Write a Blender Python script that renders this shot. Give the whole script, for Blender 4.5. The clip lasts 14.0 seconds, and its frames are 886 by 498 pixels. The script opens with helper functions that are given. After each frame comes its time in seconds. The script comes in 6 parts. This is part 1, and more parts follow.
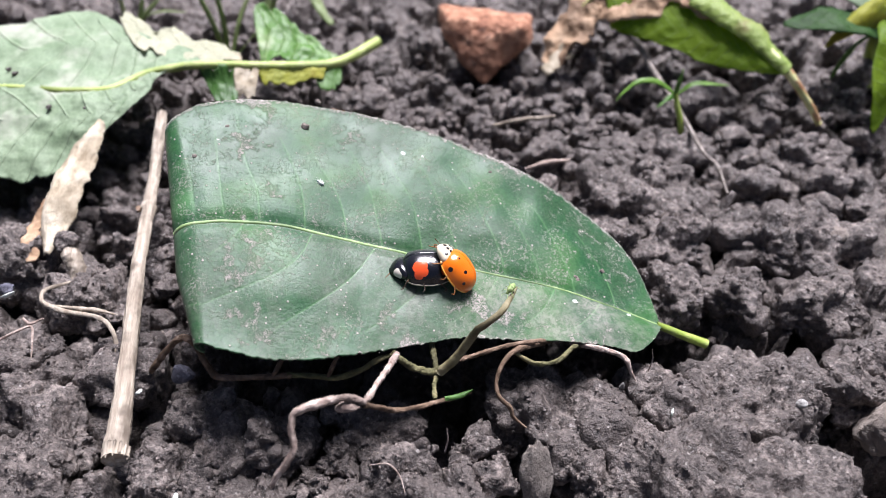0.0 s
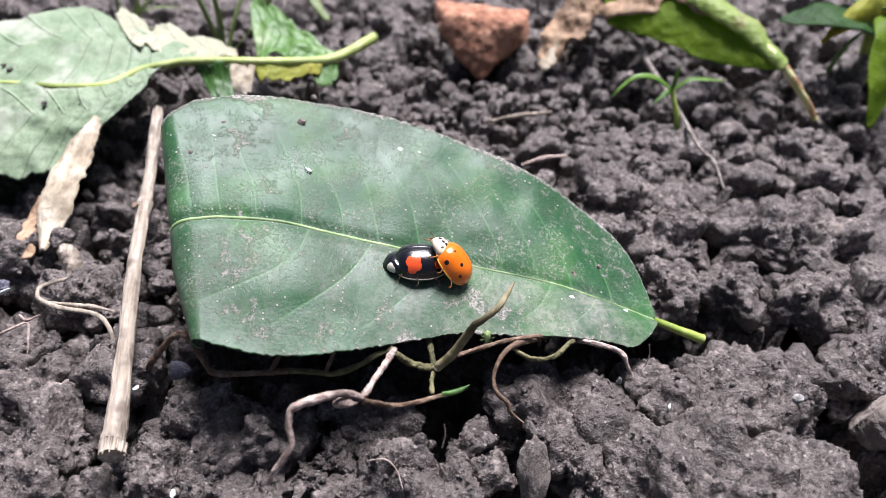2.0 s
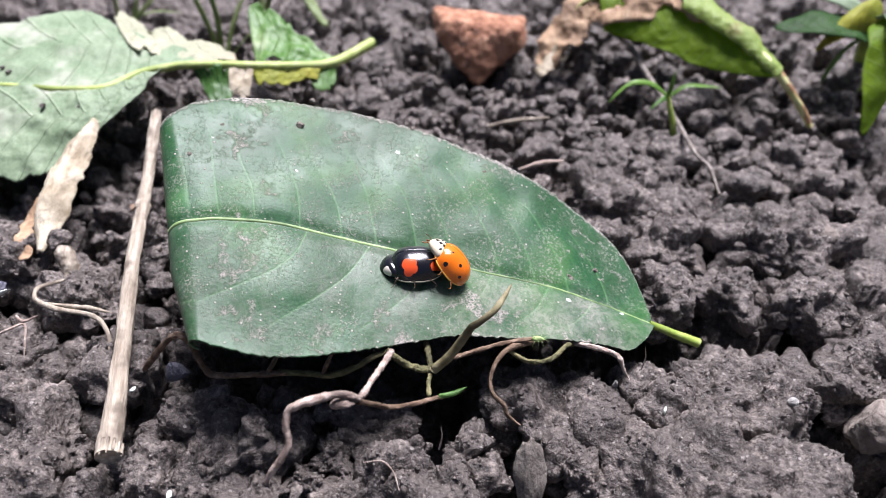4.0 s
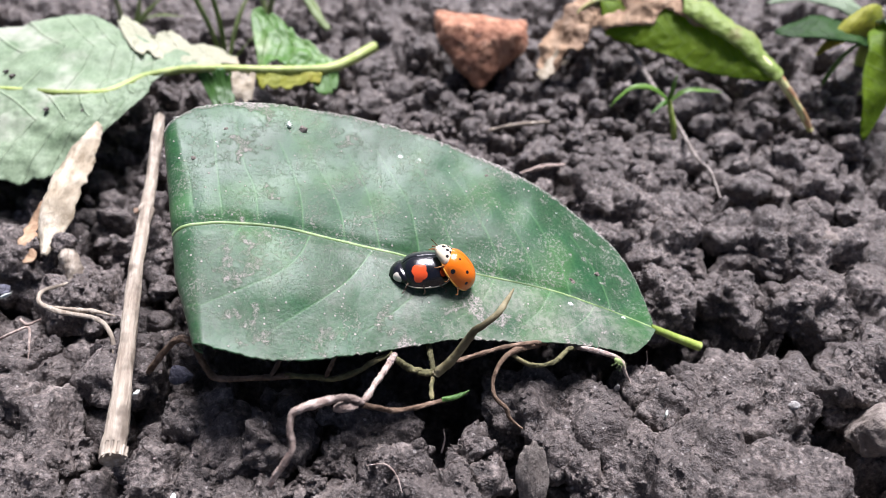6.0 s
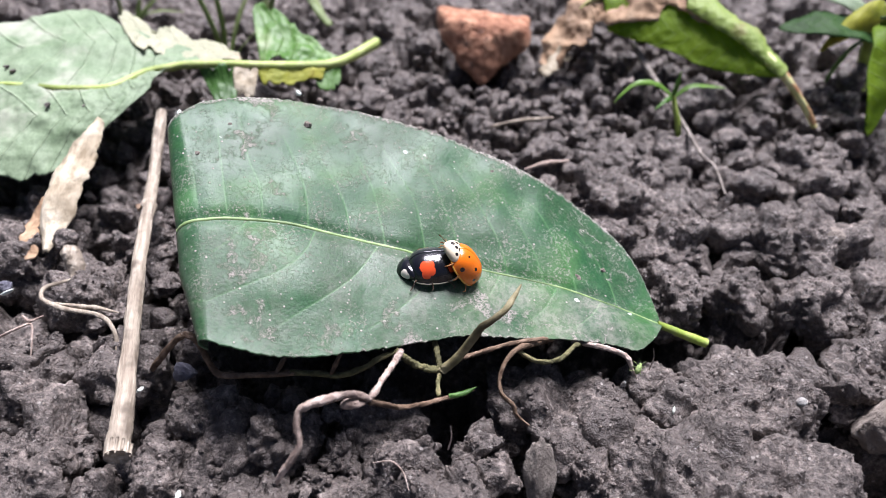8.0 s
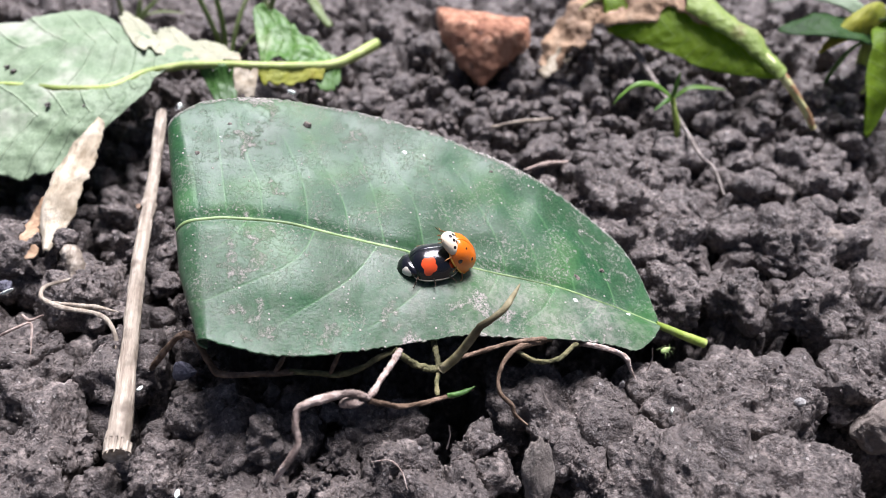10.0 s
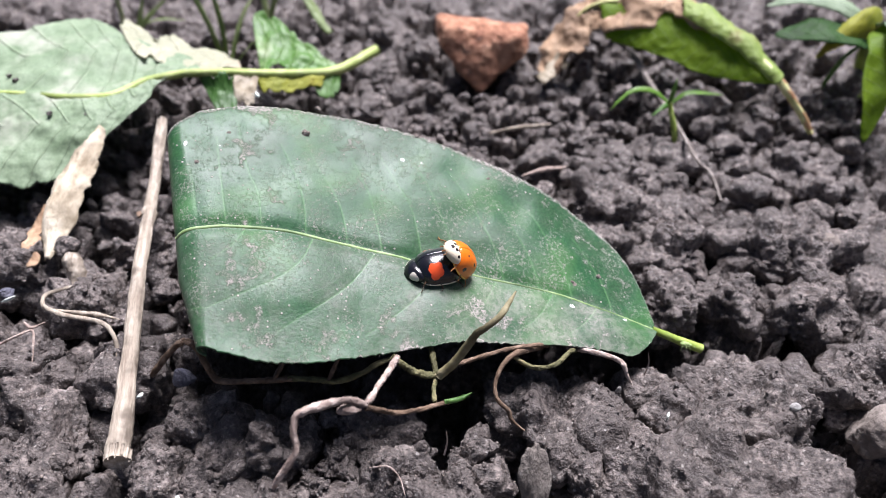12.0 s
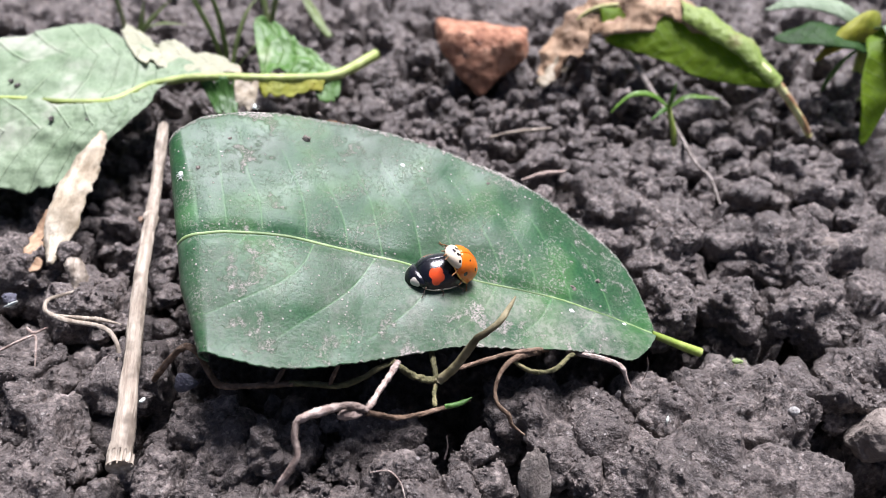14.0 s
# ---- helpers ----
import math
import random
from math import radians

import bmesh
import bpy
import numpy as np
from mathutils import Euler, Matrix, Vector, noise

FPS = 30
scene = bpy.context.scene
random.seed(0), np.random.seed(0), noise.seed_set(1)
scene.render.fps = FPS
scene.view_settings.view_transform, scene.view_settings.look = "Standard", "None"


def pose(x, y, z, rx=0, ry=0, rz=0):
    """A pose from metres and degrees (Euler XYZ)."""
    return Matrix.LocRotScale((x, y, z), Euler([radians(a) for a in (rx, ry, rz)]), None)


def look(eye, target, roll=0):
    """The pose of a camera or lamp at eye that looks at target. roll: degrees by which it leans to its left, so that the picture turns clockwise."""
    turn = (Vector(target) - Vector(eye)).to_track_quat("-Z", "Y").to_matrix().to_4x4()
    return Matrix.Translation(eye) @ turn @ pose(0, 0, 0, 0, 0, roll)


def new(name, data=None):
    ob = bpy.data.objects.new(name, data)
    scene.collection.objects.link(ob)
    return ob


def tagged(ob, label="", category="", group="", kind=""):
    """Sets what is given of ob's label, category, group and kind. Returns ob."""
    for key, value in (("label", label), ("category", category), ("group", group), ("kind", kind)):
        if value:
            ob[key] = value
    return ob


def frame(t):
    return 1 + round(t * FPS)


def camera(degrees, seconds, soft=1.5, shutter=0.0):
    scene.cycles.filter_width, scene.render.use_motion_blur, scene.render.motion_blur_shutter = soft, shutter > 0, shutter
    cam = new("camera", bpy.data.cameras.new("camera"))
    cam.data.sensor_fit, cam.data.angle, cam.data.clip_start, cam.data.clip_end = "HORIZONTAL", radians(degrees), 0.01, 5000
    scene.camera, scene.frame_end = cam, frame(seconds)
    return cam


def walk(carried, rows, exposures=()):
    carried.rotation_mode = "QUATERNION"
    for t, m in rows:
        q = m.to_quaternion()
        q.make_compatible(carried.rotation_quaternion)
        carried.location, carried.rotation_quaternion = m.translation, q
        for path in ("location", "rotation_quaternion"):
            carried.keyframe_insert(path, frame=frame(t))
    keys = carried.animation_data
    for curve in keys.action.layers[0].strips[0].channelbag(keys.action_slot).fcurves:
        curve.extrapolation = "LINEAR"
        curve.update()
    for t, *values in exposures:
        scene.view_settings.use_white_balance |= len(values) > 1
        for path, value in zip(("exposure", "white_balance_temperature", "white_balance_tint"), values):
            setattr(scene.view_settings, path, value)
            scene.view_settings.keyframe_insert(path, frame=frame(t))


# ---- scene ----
# ---- camera ----
cam = camera(62, 14.0, soft=0.7)
cam.data.dof.use_dof = True
cam.data.dof.focus_distance = 0.081
cam.data.dof.aperture_fstop = 28.0
PATH = [
    (0, pose(-0.00000, -0.06414, 0.06981, 47.000, 0.000, 0.000)),
    (0.5, pose(0.00020, -0.06391, 0.06967, 46.377, 0.208, -0.014)),
    (1, pose(0.00007, -0.06365, 0.06990, 46.199, 0.039, -0.095)),
    (1.5, pose(-0.00002, -0.06387, 0.06956, 46.367, -0.044, -0.219)),
    (2, pose(-0.00004, -0.06422, 0.06968, 46.763, -0.104, -0.257)),
    (2.5, pose(-0.00001, -0.06443, 0.06969, 46.983, -0.197, -0.267)),
    (3, pose(-0.00023, -0.06451, 0.06944, 47.034, -0.455, -0.309)),
    (5.3, pose(-0.00023, -0.06514, 0.06972, 47.661, -0.566, -0.325)),
    (5.5, pose(-0.00052, -0.06495, 0.06972, 47.402, -0.583, -0.317)),
    (6, pose(-0.00054, -0.06499, 0.06995, 47.505, -0.560, -0.298)),
    (6.5, pose(-0.00058, -0.06503, 0.06980, 47.500, -0.511, -0.339)),
    (7, pose(-0.00099, -0.06490, 0.06977, 47.474, -0.560, -0.380)),
    (7.5, pose(-0.00115, -0.06497, 0.06965, 47.530, -0.536, -0.422)),
    (8, pose(-0.00149, -0.06476, 0.06941, 47.356, -0.690, -0.444)),
    (8.2, pose(-0.00166, -0.06472, 0.06923, 47.130, -0.684, -0.453)),
    (10.5, pose(-0.00132, -0.06517, 0.06950, 47.691, -0.766, -0.362)),
    (11, pose(-0.00129, -0.06526, 0.06986, 47.826, -0.721, -0.396)),
    (11.5, pose(-0.00104, -0.06533, 0.06995, 47.837, -0.594, -0.385)),
    (12, pose(-0.00073, -0.06520, 0.07026, 47.672, -0.461, -0.335)),
    (12.5, pose(-0.00088, -0.06519, 0.07045, 47.685, -0.510, -0.394)),
    (13, pose(-0.00068, -0.06540, 0.07052, 47.922, -0.389, -0.387)),
    (13.5, pose(-0.00075, -0.06535, 0.07062, 47.858, -0.397, -0.361)),
    (14, pose(-0.00070, -0.06519, 0.07093, 47.728, -0.375, -0.364)),]
walk(cam, PATH, exposures=[(0.0, 1.76, 6080, 20), (14.0, 1.76, 6080, 20)])

# ---- light: a bright overcast sky ----
world = bpy.data.worlds.new("overcast_sky")
scene.world = world
world.use_nodes = True
wn, wl = world.node_tree.nodes, world.node_tree.links
sky = wn.new("ShaderNodeTexSky")
sky.sky_type = "NISHITA"
sky.sun_disc = False
sky.sun_elevation, sky.sun_rotation = radians(63), radians(20)
sky.dust_density, sky.air_density, sky.ozone_density = 4.0, 1.0, 1.0
pale = wn.new("ShaderNodeHueSaturation")
pale.inputs["Saturation"].default_value = 1.0
wl.new(sky.outputs[0], pale.inputs["Color"])
wl.new(pale.outputs[0], wn["Background"].inputs["Color"])
wn["Background"].inputs["Strength"].default_value = 0.019

sun = new("sun", bpy.data.lights.new("sun", "SUN"))
sun.data.energy, sun.data.angle, sun.data.color = 3.1, radians(28), (1.0, 0.985, 0.96)
sun.matrix_world = look((0.026, 0.070, 0.15), (0, 0, 0))

# ---- mesh helpers; builders work in millimetres ----
MM = 0.001


def hash3(ix, iy, iz):
    h = (ix * 73856093) ^ (iy * 19349663) ^ (iz * 83492791)
    h = (h ^ (h >> 13)) * 1274126177 & 0x7FFFFFFF
    return ((h ^ (h >> 16)) & 0xFFFF) / 32767.5 - 1.0


def value_noise(p):
    """Smooth noise in -1..1 at the rows of p."""
    f = np.floor(p)
    i = f.astype(np.int64)
    w = p - f
    w = w * w * w * (w * (w * 6 - 15) + 10)
    total = 0
    for dx in (0, 1):
        for dy in (0, 1):
            for dz in (0, 1):
                weight = np.abs(1 - dx - w[:, 0]) * np.abs(1 - dy - w[:, 1]) * np.abs(1 - dz - w[:, 2])
                total = total + weight * hash3(i[:, 0] + dx, i[:, 1] + dy, i[:, 2] + dz)
    return total


TILT = np.array(Euler((0.5, 0.7, 0.3)).to_matrix())


def fbm(p, octaves=4, gain=0.5):
    p, total, amp = np.asarray(p, float), 0, 1.0
    for n in range(octaves):
        total = total + amp * value_noise(p + 17.3 * n)
        p, amp = (p @ TILT) * 2.03, amp * gain
    return total


def mesh_of(name, verts, faces, material, smooth=True):
    """A mesh from vertices in millimetres and faces of one size."""
    verts, faces = np.asarray(verts, np.float32) * MM, np.asarray(faces, np.int32)
    me = bpy.data.meshes.new(name)
    k = faces.shape[1]
    me.vertices.add(len(verts))
    me.vertices.foreach_set("co", verts.ravel())
    me.loops.add(faces.size)
    me.loops.foreach_set("vertex_index", faces.ravel())
    me.polygons.add(len(faces))
    me.polygons.foreach_set("loop_start", np.arange(0, faces.size, k, dtype=np.int32))
    me.polygons.foreach_set("use_smooth", np.full(len(faces), smooth))
    me.update(calc_edges=True)
    me.validate()
    me.materials.append(material)
    return me


def grid_faces(nu, nv, wrap=False):
    """Quads of a grid whose vertex (i, j) is number i * nv + j; wrap closes it across j."""
    i, j = np.meshgrid(np.arange(nu - 1), np.arange(nv if wrap else nv - 1), indexing="ij")
    i, j = i.ravel(), j.ravel()
    k = (j + 1) % nv
    return np.stack([i * nv + j, (i + 1) * nv + j, (i + 1) * nv + k, i * nv + k], 1)


def part(name, me, parent, label="", at=None):
    ob = new(name, me)
    ob.parent = parent
    if at is not None:
        ob.matrix_basis = at
    return tagged(ob, label)


def thing(name, label, category, group="", at=None, data=None, kind=""):
    ob = new(name, data)
    if at is not None:
        ob.matrix_basis = at
    return tagged(ob, label, category, group, kind)


def smooth_line(points, n):
    """n points of a smooth line through the given ones, and how far along each lies, 0 to 1."""
    p = np.asarray(points, float)
    q = np.vstack([2 * p[0] - p[1], p, 2 * p[-1] - p[-2]])
    t = np.linspace(0, len(p) - 1, n)
    i = np.minimum(t.astype(int), len(p) - 2)
    f = (t - i)[:, None]
    a, b, c, d = q[i], q[i + 1], q[i + 2], q[i + 3]
    out = 0.5 * (2 * b + (c - a) * f + (2 * a - 5 * b + 4 * c - d) * f**2 + (3 * b - a - 3 * c + d) * f**3)
    return out, np.linspace(0, 1, n)


def tube(points, radii, sides=10, steps=40, rough=0.08, seed=0.0, grain=0.0):
    """Vertices and quads of a knobbly stem through the points. radii: along it, evenly spaced."""
    line, s = smooth_line(points, steps)
    radius = np.interp(s, np.linspace(0, 1, len(radii)), radii)
    along = np.gradient(line, axis=0)
    along /= np.linalg.norm(along, axis=1)[:, None]
    side = np.cross(along[0], (0.3, 0.2, 0.93))
    ring = np.linspace(0, 2 * np.pi, sides, endpoint=False)
    verts = []
    for n in range(steps):
        side = side - along[n] * (side @ along[n])
        side = side / np.linalg.norm(side)
        over = np.cross(along[n], side)
        way = np.cos(ring)[:, None] * side + np.sin(ring)[:, None] * over
        lump = 1 + rough * fbm(np.c_[np.cos(ring) * 1.1, np.sin(ring) * 1.1, np.full(sides, n * 0.2)] + seed, 3)
        lump = lump + grain * np.sin(ring * 9 + seed)
        verts.append(line[n] + way * (radius[n] * lump)[:, None])
    caps = [line[:1], line[-1:]]
    verts = np.vstack(verts + caps)
    quads = grid_faces(steps, sides, True)[:, ::-1]
    j = np.arange(sides)
    k = (j + 1) % sides
    a, b = steps * sides, steps * sides + 1
    last = (steps - 1) * sides
    start = np.stack([np.full(sides, a), j, k, np.full(sides, a)], 1)
    end = np.stack([np.full(sides, b), last + k, last + j, np.full(sides, b)], 1)
    return verts, quads, np.vstack([start[:, :3], end[:, :3]])


def tube_mesh(name, points, radii, material, **shape):
    verts, quads, tris = tube(points, radii, **shape)
    tri2 = np.c_[quads[:, :3]]
    tri3 = quads[:, [0, 2, 3]]
    return mesh_of(name, verts, np.vstack([tri2, tri3, tris]), material)


def patch(edges, nu=60, nv=24, wave=0.3, ragged=0.0, seed=0.0, thick=0.2, bow=0.0, size=4.0):
    """A thin crumpled sheet carried by two or three lines of points (edge, middle, edge), with its own thickness."""
    lines = [smooth_line(e, nu)[0] for e in edges]
    v = np.linspace(0, 1, nv)[None, :, None]
    if len(lines) == 2:
        a, c = lines[0][:, None], lines[1][:, None]
        p = a * (1 - v) + c * v
    else:
        a, b, c = (l[:, None] for l in lines)
        p = a * (1 - v) * (1 - 2 * v) + b * 4 * v * (1 - v) + c * v * (2 * v - 1)
    if ragged:
        mid = p[:, nv // 2 : nv // 2 + 1]
        u = np.linspace(0, 9, nu)
        for side in (0, 1):
            cut = ragged * fbm(np.c_[u, np.full(nu, side * 9.0 + seed), np.zeros(nu)], 4)
            pull = np.clip(cut, -0.1, 0.6)[:, None, None]
            weight = np.clip(1 - 2 * v, 0, 1) ** 2 if side == 0 else np.clip(2 * v - 1, 0, 1) ** 2
            p = p + (mid - p) * pull * weight
    du, dv = np.gradient(p, axis=0), np.gradient(p, axis=1)
    n = np.cross(du, dv)
    n /= np.linalg.norm(n, axis=2)[..., None] + 1e-9
    flat = p.reshape(-1, 3)
    lift = wave * fbm(flat / size + seed, 4).reshape(nu, nv, 1) + bow * 4 * v * (1 - v)
    p = p + n * lift
    top = p.reshape(-1, 3)
    low = (p - n * thick).reshape(-1, 3)
    f = grid_faces(nu, nv)
    k = nu * nv
    rim = []
    for row in (np.arange(nv), np.arange(nv)[::-1] + (nu - 1) * nv, np.arange(nu)[::-1] * nv, np.arange(nu) * nv + nv - 1):
        rim.append(np.stack([row[:-1], row[1:], row[1:] + k, row[:-1] + k], 1))
    uv = np.stack(np.broadcast_arrays(np.linspace(0, 1, nu)[:, None], np.linspace(0, 1, nv)[None, :]), -1).reshape(-1, 2)
    return np.vstack([top, low]), np.vstack([f, f[:, ::-1] + k, *rim]), np.vstack([uv, uv])


def patch_mesh(name, edges, material, **shape):
    verts, faces, uv = patch(edges, **shape)
    me = mesh_of(name, verts, faces, material)
    layer = me.uv_layers.new(name="UVMap")
    index = np.empty(len(me.loops), np.int32)
    me.loops.foreach_get("vertex_index", index)
    layer.data.foreach_set("uv", uv[index].astype(np.float32).ravel())
    return me


def blade_mesh(name, spine, width, across, material, nu=36, nv=9, fold=0.15, tip=0.7, wave=0.1, seed=0.0, thick=0.15):
    """A narrow leaf along a spine: width at its broadest, across the way it spreads."""
    line, s = smooth_line(spine, nu)
    across = np.asarray(across, float) / np.linalg.norm(across)
    half = 0.5 * width * np.minimum(1, np.sin(np.pi * np.clip(s, 0.02, 0.995) ** tip) ** 0.7 + 0.12 * (1 - s))
    along = np.gradient(line, axis=0)
    up = np.cross(along, across)
    up /= np.linalg.norm(up, axis=1)[:, None]
    low = -fold * half[:, None] * up
    return patch_mesh(name, [line - across * half[:, None] - low, line, line + across * half[:, None] - low], material, nu=nu, nv=nv, wave=wave, seed=seed, thick=thick)


def ball(levels):
    bm = bmesh.new()
    bmesh.ops.create_icosphere(bm, subdivisions=levels, radius=1.0)
    v = np.array([q.co for q in bm.verts])
    f = np.array([[q.index for q in t.verts] for t in bm.faces])
    bm.free()
    return v, f


BALLS = {n: ball(n) for n in (2, 3, 4, 5, 6)}


def billow(p, size, octaves=2):
    """Rounded crumbs with creases between them, 0 to about 1."""
    n = fbm(np.asarray(p) / size, octaves, 0.35)
    return np.sqrt(n * n + 0.03)


def nodules(p, size, seed=0):
    """Domes packed side by side with sharp creases between them, 0 in a crease to about 1 on top."""
    q = np.asarray(p, float) / size + 100.0 + seed * 7.7
    cell = np.floor(q).astype(np.int64)
    best = np.full(len(q), 9.0)
    for dx in (-1, 0, 1):
        for dy in (-1, 0, 1):
            for dz in (-1, 0, 1):
                c = cell + (dx, dy, dz)
                spot = c + 0.5 + 0.48 * np.stack([hash3(c[:, 0] + k, c[:, 1] + 3 * k, c[:, 2] - 2 * k) for k in (0, 57, 113)], 1)
                grow = 0.85 + 0.3 * hash3(c[:, 0] + 7, c[:, 1] + 5, c[:, 2] + 3)
                best = np.minimum(best, np.sum((q - spot) ** 2, axis=1) / grow)
    return np.sqrt(np.maximum(0, 1.0 - best))


def lump_verts(level, seed, cuts=6, rough=0.2, fine=0.05, squash=(1, 1, 1), knob=0.12, grains=45):
    """A broken lump about one unit in radius: a ball with cut faces, crumbs stuck on it and pits in it."""
    rng = np.random.default_rng(seed)
    v, f = BALLS[level]
    r = 1.05 + rough * fbm(v * 1.3 + seed * 3.1, 3)
    for _ in range(cuts):
        n = rng.normal(size=3)
        n /= np.linalg.norm(n)
        reach = rng.uniform(0.55, 0.9) / np.maximum(v @ n, 0.05)
        k = 14.0
        r = -np.log(np.exp(-k * np.minimum(r, 3)) + np.exp(-k * np.minimum(reach, 3))) / k
    stuck = np.zeros(len(v))
    bent = v + 0.12 * np.c_[fbm(v * 4 + seed, 2), fbm(v * 4 + seed + 40, 2), fbm(v * 4 + seed + 80, 2)]
    wide = 1.9 / math.sqrt(grains)
    for _ in range(grains):
        n = rng.normal(size=3)
        n /= np.linalg.norm(n)
        reach = wide * rng.uniform(0.5, 1.5)
        d = np.linalg.norm(bent - n, axis=1) / reach
        stuck = np.maximum(stuck, reach * rng.uniform(0.3, 1.0) * np.sqrt(np.maximum(0, 1 - d * d)))
    r = r + knob * 3.0 * stuck - knob * 0.5 + fine * (3.0 * billow(v + seed, 0.45) + 1.6 * billow(v + seed, 0.17) - 1.4)
    return v * r[:, None] * np.asarray(squash), f

# ---- materials ----
def material(name, rough=0.6, spec=0.5):
    """A material, and a small kit to wire it: its nodes, links, shader."""
    m = bpy.data.materials.new(name)
    m.use_nodes = True
    bsdf = m.node_tree.nodes["Principled BSDF"]
    bsdf.inputs["Roughness"].default_value = rough
    bsdf.inputs["Specular IOR Level"].default_value = spec
    return m, m.node_tree.nodes, m.node_tree.links, bsdf


def coords(nodes, which="Object"):
    for n in nodes:
        if n.bl_idname == "ShaderNodeTexCoord":
            return n.outputs[which]
    return nodes.new("ShaderNodeTexCoord").outputs[which]


def noise_out(nodes, links, scale, detail=5.0, rough=0.6, where=None, distortion=0.0):
    n = nodes.new("ShaderNodeTexNoise")
    n.inputs["Scale"].default_value, n.inputs["Detail"].default_value = scale, detail
    n.inputs["Roughness"].default_value, n.inputs["Distortion"].default_value = rough, distortion
    links.new(where or coords(nodes), n.inputs["Vector"])
    return n.outputs["Fac"]


def ramp(nodes, links, source, stops):
    r = nodes.new("ShaderNodeValToRGB")
    e = r.color_ramp.elements
    while len(e) < len(stops):
        e.new(0.5)
    for k, (place, colour) in zip(e, stops):
        k.position = place
        k.color = (*colour, 1) if len(colour) == 3 else colour
    links.new(source, r.inputs["Fac"])
    return r.outputs["Color"]


def step(nodes, links, source, low, high):
    """0 under low, 1 over high."""
    n = nodes.new("ShaderNodeMapRange")
    n.interpolation_type = "SMOOTHSTEP"
    n.inputs["From Min"].default_value, n.inputs["From Max"].default_value = low, high
    links.new(source, n.inputs["Value"])
    return n.outputs["Result"]


def mix(nodes, links, factor, a, b, blend="MIX"):
    n = nodes.new("ShaderNodeMix")
    n.data_type, n.blend_type = "RGBA", blend
    for index, value in ((0, factor), (6, a), (7, b)):
        if isinstance(value, (int, float)):
            n.inputs[index].default_value = value
        elif isinstance(value, tuple):
            n.inputs[index].default_value = (*value, 1)
        else:
            links.new(value, n.inputs[index])
    return n.outputs[2]


def math_node(nodes, links, operation, a, b=0.0):
    n = nodes.new("ShaderNodeMath")
    n.operation = operation
    for socket, value in zip(n.inputs, (a, b)):
        if isinstance(value, (int, float)):
            socket.default_value = value
        else:
            links.new(value, socket)
    return n.outputs[0]


def bump(nodes, links, bsdf, height, distance, strength=1.0, after=None):
    n = nodes.new("ShaderNodeBump")
    n.inputs["Strength"].default_value, n.inputs["Distance"].default_value = strength, 4.0 * distance
    links.new(height, n.inputs["Height"])
    if after:
        links.new(after, n.inputs["Normal"])
    links.new(n.outputs["Normal"], bsdf.inputs["Normal"])
    return n.outputs["Normal"]


def world_place(nodes):
    return nodes.new("ShaderNodeNewGeometry").outputs["Position"]


def soil_material(name, dark, light, tint):
    m, n, l, b = material(name, 0.6, 0.5)
    here = world_place(n)
    big = noise_out(n, l, 130, 4, 0.55, here)
    small = noise_out(n, l, 1100, 6, 0.62, here)
    colour = ramp(n, l, small, [(0.36, dark), (0.5, tint), (0.66, light)])
    colour = mix(n, l, step(n, l, big, 0.35, 0.7), colour, tuple(0.72 * c for c in tint))
    # crumb by crumb: dark and pale colour standing in for shading of fine relief
    tooth = noise_out(n, l, 2700, 4, 0.6, here)
    colour = mix(n, l, math_node(n, l, "MULTIPLY", step(n, l, tooth, 0.46, 0.36), 0.6), colour, dark)
    colour = mix(n, l, math_node(n, l, "MULTIPLY", step(n, l, tooth, 0.56, 0.68), 0.5), colour, light)
    # pale mineral grains
    grains = n.new("ShaderNodeTexVoronoi")
    grains.inputs["Scale"].default_value = 1900
    l.new(here, grains.inputs["Vector"])
    split = n.new("ShaderNodeSeparateColor")
    l.new(grains.outputs["Color"], split.inputs[0])
    rare = math_node(n, l, "GREATER_THAN", split.outputs[0], 0.95)
    near = math_node(n, l, "LESS_THAN", grains.outputs["Distance"], 0.36)
    colour = mix(n, l, math_node(n, l, "MULTIPLY", math_node(n, l, "MULTIPLY", rare, near), 0.6), colour, (0.42, 0.39, 0.36))
    l.new(colour, b.inputs["Base Color"])
    wet = noise_out(n, l, 400, 3, 0.5, here)
    l.new(ramp(n, l, wet, [(0.38, (0.3,) * 3), (0.62, (0.7,) * 3)]), b.inputs["Roughness"])
    # crumbs, grains and fine tooth
    after = bump(n, l, b, noise_out(n, l, 520, 4, 0.55, here), 0.0004, 1.0)
    after = bump(n, l, b, noise_out(n, l, 1500, 4, 0.6, here), 0.00012, 1.0, after)
    bump(n, l, b, noise_out(n, l, 4600, 5, 0.75, here), 0.00005, 0.8, after)
    return m


SOIL = soil_material("moist_clay_soil", (0.041, 0.034, 0.0305), (0.34, 0.289, 0.258), (0.124, 0.104, 0.094))


def stem_material(name, stops, scale=900, rough=0.7, stretch=(1, 1, 1), relief=0.00018, spec=0.3, turn=0.0):
    m, n, l, b = material(name, rough, spec)
    place = n.new("ShaderNodeMapping")
    place.vector_type = "TEXTURE"
    place.inputs["Scale"].default_value = stretch
    place.inputs["Rotation"].default_value = (0, 0, radians(turn))
    l.new(coords(n), place.inputs["Vector"])
    grain = noise_out(n, l, scale, 6, 0.65, place.outputs[0])
    blotch = noise_out(n, l, scale * 0.22, 3, 0.5)
    colour = ramp(n, l, grain, stops)
    colour = mix(n, l, step(n, l, blotch, 0.45, 0.75), colour, tuple(0.55 * c for c in stops[0][1]))
    l.new(colour, b.inputs["Base Color"])
    bump(n, l, b, grain, relief, 0.8)
    return m


